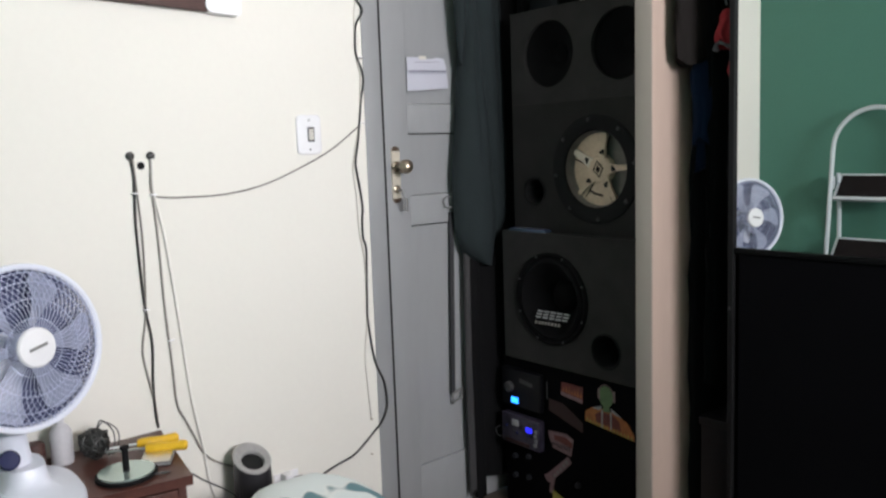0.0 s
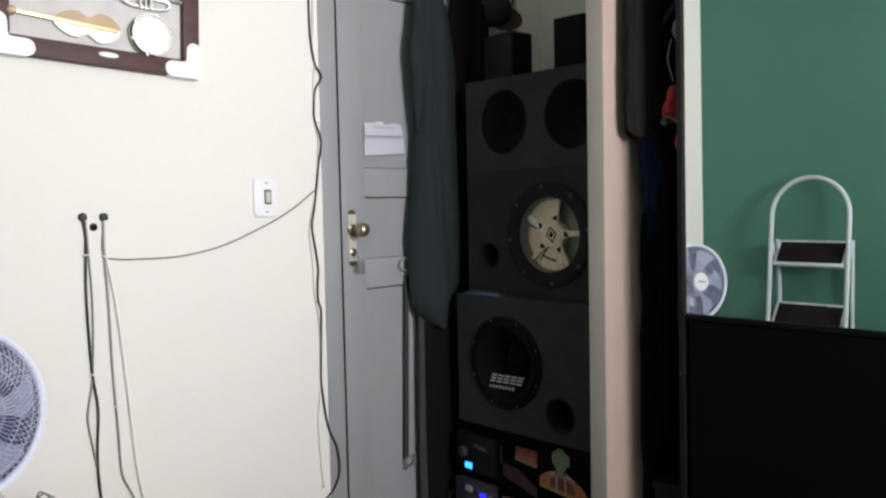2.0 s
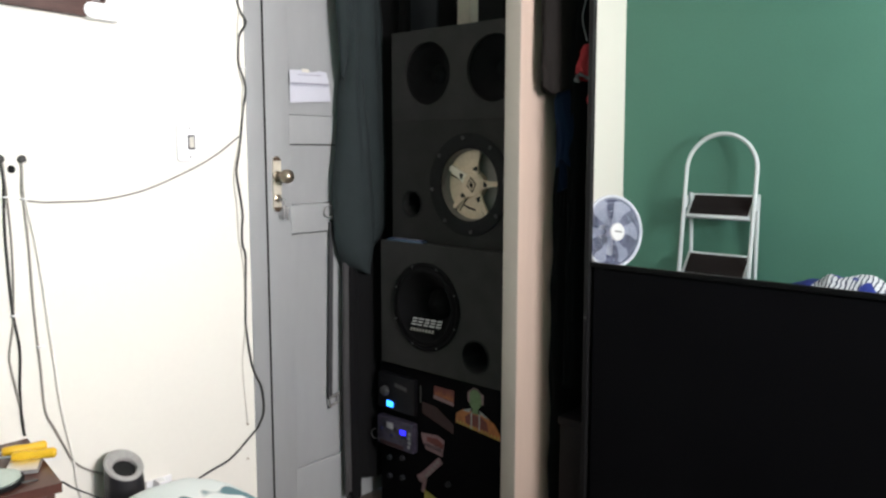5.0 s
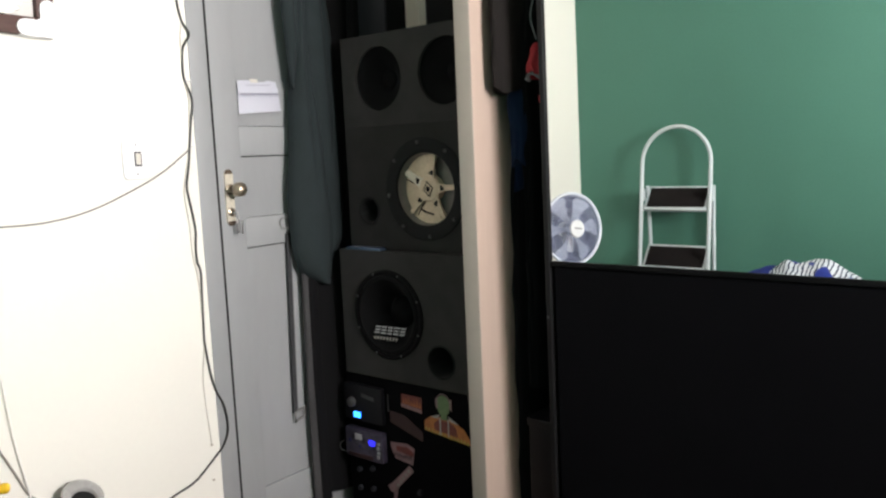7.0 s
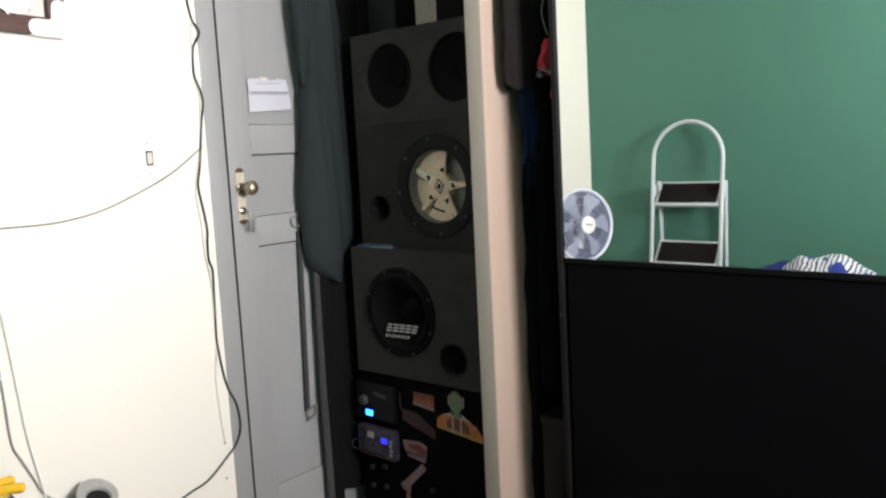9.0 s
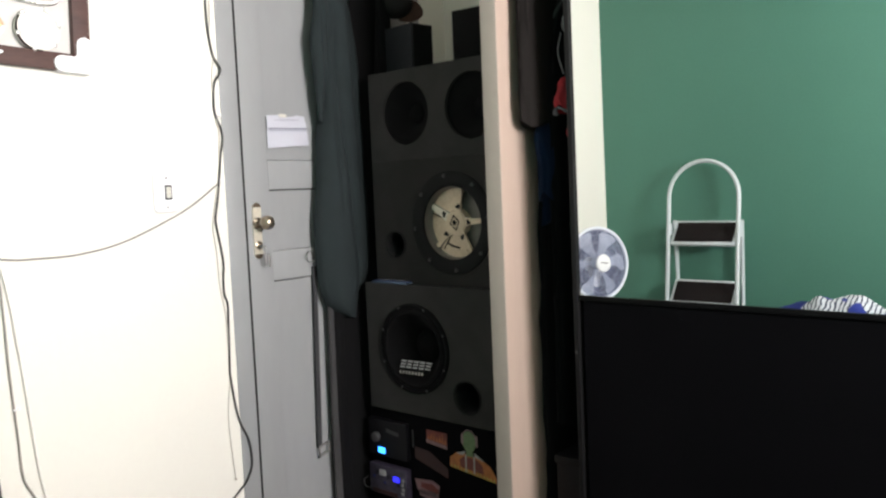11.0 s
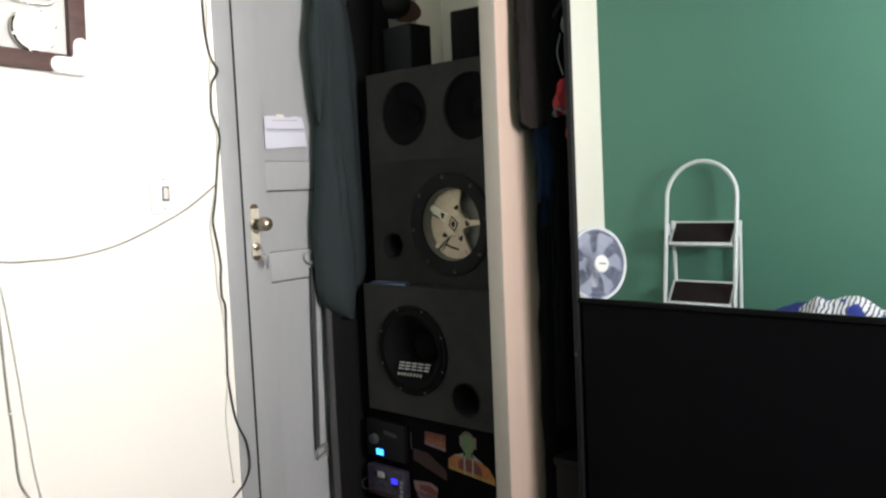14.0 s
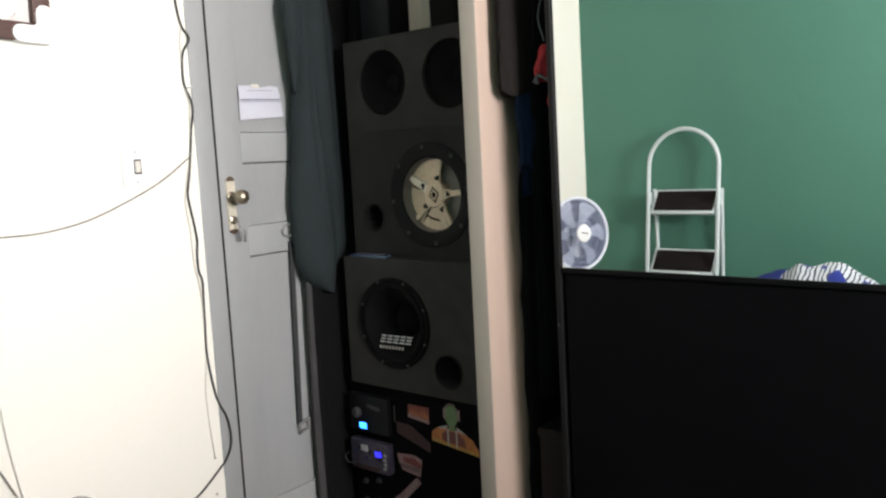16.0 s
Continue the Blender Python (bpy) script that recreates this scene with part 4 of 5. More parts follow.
def make_rack():
    yf = 1.862
    rk = thing("equipment_cabinet", (-1.65, 2.1, 0), "low black cabinet covered in stickers under the subwoofer", "cabinet")
    part("front_board", box((-1.955, yf, 0), (-1.335, yf + 0.018, 0.5515), 0.002), BLACKPANEL, rk)
    for a, b in ((-1.955, -1.937), (-1.353, -1.335)):
        part("side_board", box((a, yf + 0.018, 0), (b, 2.36, 0.5515)), BLACKPANEL, rk)
    part("top_board", box((-1.937, yf + 0.018, 0.534), (-1.353, 2.36, 0.5515)), BLACKPANEL, rk)
    f = facing(0, yf, 0, (0, -1, 0))
    st = lambda name, pts, material, label, lift=0.0: tagged(part(name, slab([(p, q) for p, q in pts], f @ pose(0, 0, 0.0004 + lift), 0.0008), material, rk), label)
    st("sticker", [(-1.690, 0.460), (-1.600, 0.450), (-1.598, 0.504), (-1.688, 0.504)], RED, "red and white sticker")
    st("sticker", [(-1.690, 0.460), (-1.600, 0.450), (-1.600, 0.462), (-1.690, 0.472)], PINKWHITE, "pale lower band of the sticker", 0.001)
    st("sticker", [(-1.745, 0.395), (-1.60, 0.352), (-1.60, 0.385), (-1.68, 0.43), (-1.745, 0.435)], DULLRED, "faded red sticker")
    body = [(-1.590, 0.398), (-1.400, 0.378), (-1.402, 0.398), (-1.425, 0.428), (-1.465, 0.446), (-1.505, 0.452), (-1.560, 0.450), (-1.588, 0.430)]
    st("sticker", body, ORANGE, "orange sticker with a green oval")
    st("sticker", [(-1.506 + 0.027 * math.cos(a), 0.494 + 0.034 * math.sin(a)) for a in [i * math.pi / 10 for i in range(20)]], LEAFGREEN, "green oval of the sticker", 0.001)
    st("sticker", [(-1.518, 0.446), (-1.490, 0.446), (-1.494, 0.475), (-1.514, 0.475)], LEAFGREEN, "green stem of the sticker", 0.002)
    for a in (-1.536, -1.478):
        st("sticker", [(a, 0.485), (a + 0.008, 0.480), (a + 0.008, 0.520), (a, 0.515)], PINKWHITE, "pale edge of the green oval", 0.0025)
    st("sticker", [(-1.545, 0.405), (-1.450, 0.398), (-1.455, 0.425), (-1.480, 0.440), (-1.530, 0.442), (-1.548, 0.428)], RED, "red centre of the sticker", 0.001)
    for a in (-1.523, -1.489):
        st("sticker", [(a, 0.392), (a + 0.005, 0.392), (a + 0.005, 0.450), (a, 0.450)], WHITEPRINT, "white stripe of the sticker", 0.002)
    st("sticker", [(-1.560, 0.448), (-1.530, 0.446), (-1.520, 0.462)], WHITEPRINT, "white patch of the sticker", 0.002)
    st("sticker", [(-1.487, 0.462), (-1.478, 0.446), (-1.445, 0.440)], WHITEPRINT, "white patch of the sticker", 0.002)
    for k in range(14):
        a = -1.585 + k * 0.0132
        st("sticker_fringe", [(a, 0.398 - 0.0014 * k), (a + 0.008, 0.397 - 0.0014 * k), (a + 0.004, 0.412 - 0.0014 * k)], YELLOWPRINT, "yellow fringe", 0.0012)
    st("sticker", [(-1.745, 0.298), (-1.730, 0.268), (-1.700, 0.264), (-1.650, 0.258), (-1.640, 0.318), (-1.672, 0.330), (-1.750, 0.322)], PINKWHITE, "torn pink and white sticker")
    st("sticker", [(-1.722, 0.298), (-1.646, 0.288), (-1.644, 0.304), (-1.672, 0.318), (-1.722, 0.314)], RED, "red patch of the torn sticker", 0.001)
    st("sticker", [(-1.752, 0.172), (-1.772, 0.160), (-1.760, 0.140), (-1.738, 0.140), (-1.727, 0.158), (-1.648, 0.236), (-1.666, 0.254)], PINKWHITE, "slanting white sticker")
    st("sticker", [(-1.750, 0.105), (-1.735, 0.105), (-1.722, 0.165), (-1.740, 0.160)], PINKWHITE, "narrow white sticker")
    st("sticker", [(-1.735, 0.075), (-1.60, 0.03), (-1.60, 0.06), (-1.64, 0.09), (-1.735, 0.118)], YELLOWPRINT, "yellow sticker")
    for k in range(7):
        a = -1.684 + 0.0122 * k
        st("sticker_streak", [(a, 0.474 - 0.0012 * k), (a + 0.009, 0.473 - 0.0012 * k), (a + 0.006, 0.488 + 0.005 * (k % 3))], ORANGE, "orange streak of the red sticker", 0.001)
    for k in range(8):
        a = -1.733 + 0.0105 * k
        st("sticker_streak", [(a, 0.274 + 0.003 * (k % 2)), (a + 0.004, 0.273), (a + 0.004, 0.288 + 0.003 * (k % 3)), (a, 0.289)], UNITBLACK, "dark print on the torn sticker", 0.0016)
    for k in range(5):
        a, b = -1.722 + 0.013 * k, 0.164 + 0.0155 * k
        st("sticker_streak", [(a, b), (a + 0.006, b + 0.007), (a - 0.002, b + 0.014), (a - 0.008, b + 0.007)], MIDPLASTIC, "grey print on the slanting sticker", 0.001)
    part("sticker_ring", tube([(-1.506 + 0.029 * math.cos(a), yf - 0.0015, 0.496 + 0.036 * math.sin(a)) for a in [radians(-10 + 10 * k) for k in range(21)]], 0.0016, 5), PINKWHITE, rk, "pale band round the green oval")
    # player unit
    pu = part("player_unit", box((-1.948, yf - 0.022, 0.380), (-1.765, yf, 0.512), 0.006), UNITBLACK, rk, "black car-radio style player")
    part("display", box((-1.900, yf - 0.0235, 0.392), (-1.868, yf - 0.022, 0.412)), SCREEN, pu, "lit blue display")
    part("dial", lathe([(0.018, 0), (0.018, 0.012), (0.014, 0.016), (0.001, 0.017)], facing(-1.905, yf - 0.022, 0.447, (0, -1, 0)), 24), DULLGREY, pu)
    part("marking", slab([(-1.86, 0.470), (-1.80, 0.462), (-1.80, 0.476), (-1.86, 0.484)], facing(0, yf - 0.022, 0, (0, -1, 0)), 0.0006), DULLGREY, pu)
    part("slot", box((-1.755, yf - 0.002, 0.43), (-1.750, yf, 0.49)), DULLGREY, rk)
    mu = part("clear_amplifier", box((-1.945, yf - 0.030, 0.244), (-1.765, yf, 0.352), 0.008), MURKY, rk, "see-through violet amplifier module")
    part("indicator", box((-1.826, yf - 0.0315, 0.304), (-1.798, yf - 0.030, 0.322)), SCREENDEEP, mu, "blue indicator light")
    part("chip", box((-1.892, yf - 0.033, 0.314), (-1.860, yf - 0.030, 0.336), 0.001), WHITEPRINT, mu)
    for k in range(4):
        part("terminal", box((-1.788 + 0.003 * (k % 2), yf - 0.034, 0.262 + 0.016 * k), (-1.776 + 0.003 * (k % 2), yf - 0.030, 0.273 + 0.016 * k), 0.001), STRAP_PALE, mu)
    for k in range(9):
        px, pz = -1.94 + 0.017 * k, 0.285 + 0.030 * math.sin(2.3 * k) ** 2
        part("component", box((px, yf - 0.0335, pz), (px + 0.009, yf - 0.030, pz + 0.006 + 0.004 * (k % 3)), 0.001), (DULLGREY, NAVY, SMOKE)[k % 3], mu)
    part("lead", tube(smoothline([(-1.945, yf - 0.034, 0.30), (-1.962, yf - 0.040, 0.285), (-1.950, yf - 0.040, 0.262), (-1.90, yf - 0.036, 0.272)]), 0.0016, 6), DULLGREY, mu)
    part("base_strip", box((-1.928, yf - 0.032, 0.250), (-1.81, yf - 0.030, 0.263), 0.0005), DULLRED, mu)
    for k, (px, pz) in enumerate(((-1.905, 0.19), (-1.84, 0.205), (-1.905, 0.12), (-1.84, 0.13), (-1.62, 0.17))):
        part("control_knob", lathe([(0.010, 0), (0.009, 0.012), (0.001, 0.013)], facing(px, yf, pz, (0, -1, 0)), 14), SMOKE, rk)


make_rack()


# ---------------------------------------------------------------- wardrobe with a mirror door
X0, X1, YF = -1.283, 1.30, 1.71
wd = thing("wardrobe", (0, 2.05, 0), "pale beige laminate wardrobe standing open at its end", "wardrobe")
side = part("side_panel", box((X0, YF + 0.003, 0), (X0 + 0.051, 2.40, 2.35)), LAMINATE, wd, "pale pinkish-beige side panel", smooth=False)
# the edge's colour holds the shade of a face turned from the window
part("edge_band", box((X0 - 0.0005, YF, 0), (X0 + 0.0505, YF + 0.003, 2.35), 0.001), LAMINATE_EDGE, side, "beige front edge, coloured greyer for its shade")
part("side_panel", box((X1 - 0.03, YF + 0.09, 0), (X1, 2.40, 2.35)), LAMINATE, wd, smooth=False)
# the inside boards hold the wardrobe's inner shade in their dark brown
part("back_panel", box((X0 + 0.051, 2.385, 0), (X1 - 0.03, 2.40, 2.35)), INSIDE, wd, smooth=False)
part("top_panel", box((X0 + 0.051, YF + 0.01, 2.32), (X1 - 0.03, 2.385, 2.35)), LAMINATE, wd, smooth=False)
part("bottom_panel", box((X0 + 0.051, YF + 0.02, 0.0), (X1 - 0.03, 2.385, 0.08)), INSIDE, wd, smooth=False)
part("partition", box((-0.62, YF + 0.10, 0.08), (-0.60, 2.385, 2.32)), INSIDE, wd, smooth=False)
part("clothes_rail", tube([(X0 + 0.051, 2.06, 2.02), (-0.62, 2.06, 2.02)], 0.012, 14), STEEL, wd)
# sliding door: black frame, mirror above, black panel below, leaning forward very slightly
LEAN = Matrix.Translation((-1.03, 1.765, 1.0)) @ Euler((radians(0.6), 0, radians(-0.2))).to_matrix().to_4x4()
DW, DZ0, DZ1 = 1.15, -0.92, 1.28


def sliding(lo, hi, bevel=0.0):
    return box(lo, hi, bevel, LEAN)


sd = part("sliding_door", sliding((0.014, 0.004, DZ0), (DW, 0.020, DZ1)), BLACKFRAME, wd, "sliding door with a mirror over a black panel", smooth=False)
part("mirror_pane", sliding((0.003, -0.001, 0.008), (DW - 0.012, 0.0035, DZ1 - 0.02)), MIRROR, sd, "clear mirror glass", smooth=False)
part("black_panel", sliding((0.014, -0.002, DZ0 + 0.02), (DW - 0.012, 0.0035, -0.006)), BLACKPANEL, sd, "plain black lower panel", smooth=False)
part("middle_rail", sliding((0.003, -0.008, -0.006), (DW - 0.012, 0.0035, 0.0075), 0.002), BLACKFRAME, sd)
part("frame_stile", sliding((-0.012, -0.010, DZ0), (0.002, 0.020, DZ1), 0.002), STILE, sd, "dark grey stile of the mirror door")
part("frame_stile", sliding((DW - 0.012, -0.008, DZ0), (DW + 0.01, 0.020, DZ1), 0.002), BLACKFRAME, sd)
part("finger_pull", sliding((-0.010, -0.012, -0.150), (-0.004, -0.009, -0.142), 0.001), DULLGREY, sd)
part("door_leaf", box((0.12, YF + 0.085, 0.08), (X1 - 0.031, YF + 0.103, 2.31)), LAMINATE, wd, "plain beige second door", smooth=False)


# clothes in the open end of the wardrobe
def on_hanger(name, x, y, bottom, half, deep, seed, material, label, category, topz=1.93):
    ob = thing(name, (x, y, bottom), label, category, "clothes in the wardrobe")
    part("cloth", garment(x, y, topz, bottom, half, deep, seed, math.pi / 2 - 0.05, 0.45, 1.05, crumple=0.35), material, ob)
    part("hanger", tube(smoothline([(x, 2.06, topz - 0.01), (x, 2.06, topz + 0.04), (x, 2.075, topz + 0.07), (x, 2.06, topz + 0.105), (x, 2.04, topz + 0.09)], 4), 0.003, 6), STEEL, ob)
    return ob


# this gown is added to cover the panel and keep its depth dark
on_hanger("added_gown", -1.200, 2.102, 0.14, 0.236, 0.024, 31, BLACKCLOTH, "long black gown added beside the side panel to darken it", "gown")
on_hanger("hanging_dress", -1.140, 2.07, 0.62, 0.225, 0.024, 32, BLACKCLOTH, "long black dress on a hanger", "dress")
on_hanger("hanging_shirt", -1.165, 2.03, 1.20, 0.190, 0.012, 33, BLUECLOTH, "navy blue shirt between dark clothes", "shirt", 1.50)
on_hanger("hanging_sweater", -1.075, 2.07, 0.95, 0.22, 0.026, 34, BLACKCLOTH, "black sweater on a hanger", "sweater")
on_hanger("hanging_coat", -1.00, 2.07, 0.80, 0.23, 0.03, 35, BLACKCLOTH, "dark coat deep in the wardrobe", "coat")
bag = thing("shoulder_bag", (-1.195, 1.80, 1.50), "tall black-brown fabric bag hanging at the wardrobe's side panel", "bag")
part("pouch", garment(-1.188, 1.854, 2.04, 1.475, 0.084, 0.036, 41, math.pi / 2, 0.85, 1.28, 0.25, crumple=0.5), BAGCLOTH, bag)
part("bag_strap", tube(smoothline([(-1.205, 1.80, 1.65), (-1.17, 1.86, 1.74), (-1.12, 1.93, 1.86), (-1.10, 2.02, 1.98)]), 0.006), STRAP, bag)
bl = garment(-1.165, 1.850, 1.49, 1.27, 0.036, 0.016, 47, math.pi / 3, 0.6, 1.0, 0.3)
tagged(part("scarf", bl, BLUECLOTH), "navy blue scarf hanging under the bag", "scarf")
rs = thing("red_garment", (-1.075, 1.81, 1.44), "bright red shirt with a white hem line", "shirt")
part("cloth", garment(-1.078, 1.815, 1.59, 1.505, 0.030, 0.022, 52, 0.9, 0.35, 1.1), REDCLOTH, rs)
part("hem", garment(-1.078, 1.815, 1.5045, 1.500, 0.0345, 0.026, 52, 0.9, 1.0, 1.0), WHITECLOTH, rs)
part("lower_cloth", garment(-1.055, 1.822, 1.499, 1.43, 0.022, 0.02, 53, 0.9, 0.9, 0.9), REDCLOTH, rs)
part("collar", garment(-1.085, 1.835, 1.79, 1.72, 0.009, 0.010, 54, 0.9, 0.4, 1.0, 0.4), WHITECLOTH, rs)
part("neck_tape", tube(smoothline([(-1.09, 1.812, 1.71), (-1.10, 1.81, 1.66), (-1.085, 1.812, 1.60)]), 0.002), WHITECLOTH, rs)
bx = thing("storage_box", (-1.12, 1.90, 0.08), "dark grey storage box on the wardrobe floor", "box")
part("body", box((-1.165, 1.84, 0.08), (-1.04, 2.15, 0.50), 0.006), UNITBLACK, bx)
part("lid", box((-1.17, 1.835, 0.50), (-1.035, 2.155, 0.525), 0.006), UNITBLACK, bx)


# ---------------------------------------------------------------- bedside table and what stands on it
TZ = 0.57
nt_ = thing("bedside_table", (-1.85, 0.38, 0), "red-brown varnished wooden bedside table with drawers", "table")
turn = Matrix.Translation((-1.845, 0.40, 0)) @ Matrix.Rotation(radians(-9), 4, "Z")
part("table_top", slab([(-0.148, -0.20), (0.135, -0.20), (0.135, 0.240), (-0.212, 0.240)], turn @ pose(0, 0, TZ - 0.022), 0.022), WOOD, nt_, smooth=False)
for a, b in ((-0.190, -0.172), (0.210, 0.228)):
    part("side_board", box((-0.145, a, 0.0), (0.118, b, TZ - 0.022), 0.001, turn), WOOD, nt_)
part("back_board", box((-0.145, -0.172, 0.05), (-0.135, 0.210, TZ - 0.022), 0, turn), WOOD, nt_)
part("bottom_board", box((-0.135, -0.172, 0.05), (0.112, 0.210, 0.068), 0, turn), WOOD, nt_)
for k in range(3):
    z = 0.075 + k * 0.158
    dr = part("drawer", box((0.112, -0.170, z), (0.128, 0.208, z + 0.150), 0.003, turn), WOOD, nt_)
    part("drawer_pull", lathe([(0.006, 0), (0.006, 0.012), (0.014, 0.018), (0.012, 0.026), (0.001, 0.028)], turn @ facing(0.128, 0.015, z + 0.075, (1, 0, 0)), 16), BROWNMETAL, dr)


def make_fan():
    hub = Vector((-1.757, 0.343, 0.900))
    axis = Vector((0.93, 0.36, 0.10)).normalized()
    F = facing(*hub, axis)                       # local z: out of the front
    fan = thing("desk_fan", (-1.80, 0.33, TZ), "white desk fan with lavender blades on the bedside table", "fan")
    R = 0.167
    rim = part("guard_rim", tube(circle(F @ pose(0, 0, -0.028), R, 64), 0.0072, 10, None, True), FANWHITE, fan, "white plastic rim")
    part("rim_band", lathe([(R + 0.005, -0.040), (R + 0.006, -0.030), (R + 0.005, -0.020), (R - 0.001, -0.020), (R - 0.001, -0.040), (R + 0.005, -0.040)], F, 64, cap=False), FANWHITE, rim)

    def dome(r, front):
        s = min(1, max(0, r / R))
        return (-0.024 + 0.030 * (1 - s ** 2.4)) if front else (-0.034 - 0.070 * (1 - s ** 2.6))
    for front, name, count, sweep in ((True, "front_guard", 60, 0.95), (False, "rear_guard", 150, -0.3)):
        bm = bmesh.new()
        for k in range(count):
            pts = []
            for j in range(9):
                r = 0.034 + (R - 0.036) * j / 8
                a = 2 * math.pi * k / count + sweep * (max(0.0, r / R - 0.45) ** 1.25 if front else ((r - 0.034) / R) ** 1.6)
                pts.append(F @ Vector((r * math.cos(a), r * math.sin(a), dome(r, front))))
            tube(pts, 0.0009 if front else 0.0029, 4, bm)
        for r in ((0.060, 0.100, 0.135, 0.155) if front else (0.06, 0.08, 0.10, 0.12, 0.14, 0.156)):
            tube([F @ Vector((r * math.cos(2 * math.pi * i / 48), r * math.sin(2 * math.pi * i / 48), dome(r, front) - 0.001)) for i in range(48)], 0.0011, 5, bm, True)
        if front:
            # crossing wires that run the other way near the rim
            for k in range(count):
                pts = []
                for j in range(5):
                    r = 0.085 + (R - 0.087) * j / 4
                    a = 2 * math.pi * k / count - 0.95 * ((r - 0.085) / R) ** 1.25
                    pts.append(F @ Vector((r * math.cos(a), r * math.sin(a), dome(r, front) - 0.0015)))
                tube(pts, 0.0007, 4, bm)
        # the rear wires' dark blue paints the shade behind the blades
        tagged(part(name, bm, WIRE if front else REARWIRE, fan), "fine white wire guard" if front else "dense rear guard, dark blue for the shade between the blades", kind="stuff")
    cap = part("hub_cap", lathe([(0.0415, 0.002), (0.0415, 0.008), (0.038, 0.012), (0.018, 0.014), (0.001, 0.0145)], F, 40), PLASTIC, fan, "round white hub cap")
    part("hub_mark", slab([(-0.020, -0.006), (0.020, 0.002), (0.020, 0.008), (-0.020, 0.000)], F @ pose(0, 0, 0.0142), 0.0008), MIDPLASTIC, cap)
    part("rotor", lathe([(0.030, -0.060), (0.032, -0.030), (0.028, -0.018), (0.001, -0.014)], F, 28), BLADE, fan)
    for k in range(6):
        rows = []
        for j in range(9):
            q = j / 8
            r = 0.026 + (R - 0.038) * q
            half = 0.27 - 0.06 * math.sin(math.pi * min(1, q * 1.15)) + 0.05 * q * q
            mid_a = math.pi * k / 3 + 0.07 - 0.30 * q + 0.30 * q * q
            row_t, row_b = [], []
            for i in range(7):
                u = i / 6 - 0.5
                a = mid_a + 2 * u * half * (1 if j < 8 else 0.7)
                z = -0.038 + u * 0.018
                row_t.append(F @ Vector((r * math.cos(a), r * math.sin(a), z + 0.0012)))
                row_b.append(F @ Vector((r * math.cos(a), r * math.sin(a), z - 0.0012)))
            rows.append(row_t + row_b[::-1])
        part("blade", loft(rows), BLADE, fan)
    part("motor_housing", lathe([(0.030, -0.105), (0.052, -0.108), (0.058, -0.130), (0.056, -0.170), (0.044, -0.195), (0.02, -0.205), (0.001, -0.206)], F, 32), FANWHITE, fan)
    nb = Vector((-1.835, 0.293, 0.0))
    ns = [(0.040, 0.64), (0.033, 0.70), (0.028, 0.77), (0.026, 0.84), (0.025, 0.875)]
    part("neck", lathe(ns, Matrix.Translation(nb), 28), FANWHITE, fan)
    rings = []
    for s, z in ((1.0, TZ), (1.0, TZ + 0.010), (0.96, TZ + 0.019), (0.74, TZ + 0.026), (0.50, TZ + 0.034), (0.42, TZ + 0.048), (0.38, TZ + 0.075)):
        ring = []
        for i in range(40):
            a = 2 * math.pi * i / 40
            c, q = math.cos(a), math.sin(a)
            ring.append(Vector((-1.80 + (nb.x + 1.80) * (1 - s) * 1.0 + 0.148 * s * math.copysign(abs(c) ** 0.75, c), 0.310 + 0.105 * s * math.copysign(abs(q) ** 0.75, q), z)))
        rings.append(ring)
    base = part("base", loft(rings), FANWHITE, fan, "broad rounded white base")
    part("speed_knob", lathe([(0.021, 0), (0.021, 0.010), (0.017, 0.017), (0.001, 0.018)], facing(-1.796, 0.282, TZ + 0.095, (0.85, -0.12, 0.35)), 28), NAVY, base, "dark blue speed knob")
    part("base_mark", slab([(-0.03, 0), (0.03, 0), (0.03, 0.004), (-0.03, 0.004)], pose(-1.69, 0.33, TZ + 0.0215, 0, 0, 100), 0.001), MIDPLASTIC, base)


make_fan()

bt = thing("bottle", (-1.965, 0.42, TZ), "small white plastic bottle behind the fan", "bottle")
part("body", lathe([(0.024, 0), (0.025, 0.01), (0.025, 0.075), (0.018, 0.09), (0.010, 0.096), (0.010, 0.106)], pose(-1.965, 0.42, TZ), 24), FROSTED, bt)
part("cap", lathe([(0.012, 0.104), (0.012, 0.122), (0.001, 0.124)], pose(-1.965, 0.42, TZ), 18), FROSTED, bt)
tagged(part("small_jar", lathe([(0.022, 0), (0.024, 0.004), (0.024, 0.05), (0.02, 0.056), (0.001, 0.057)], pose(-1.985, 0.365, TZ), 22), FRAMEWOOD), "small brown jar behind the fan", "jar")
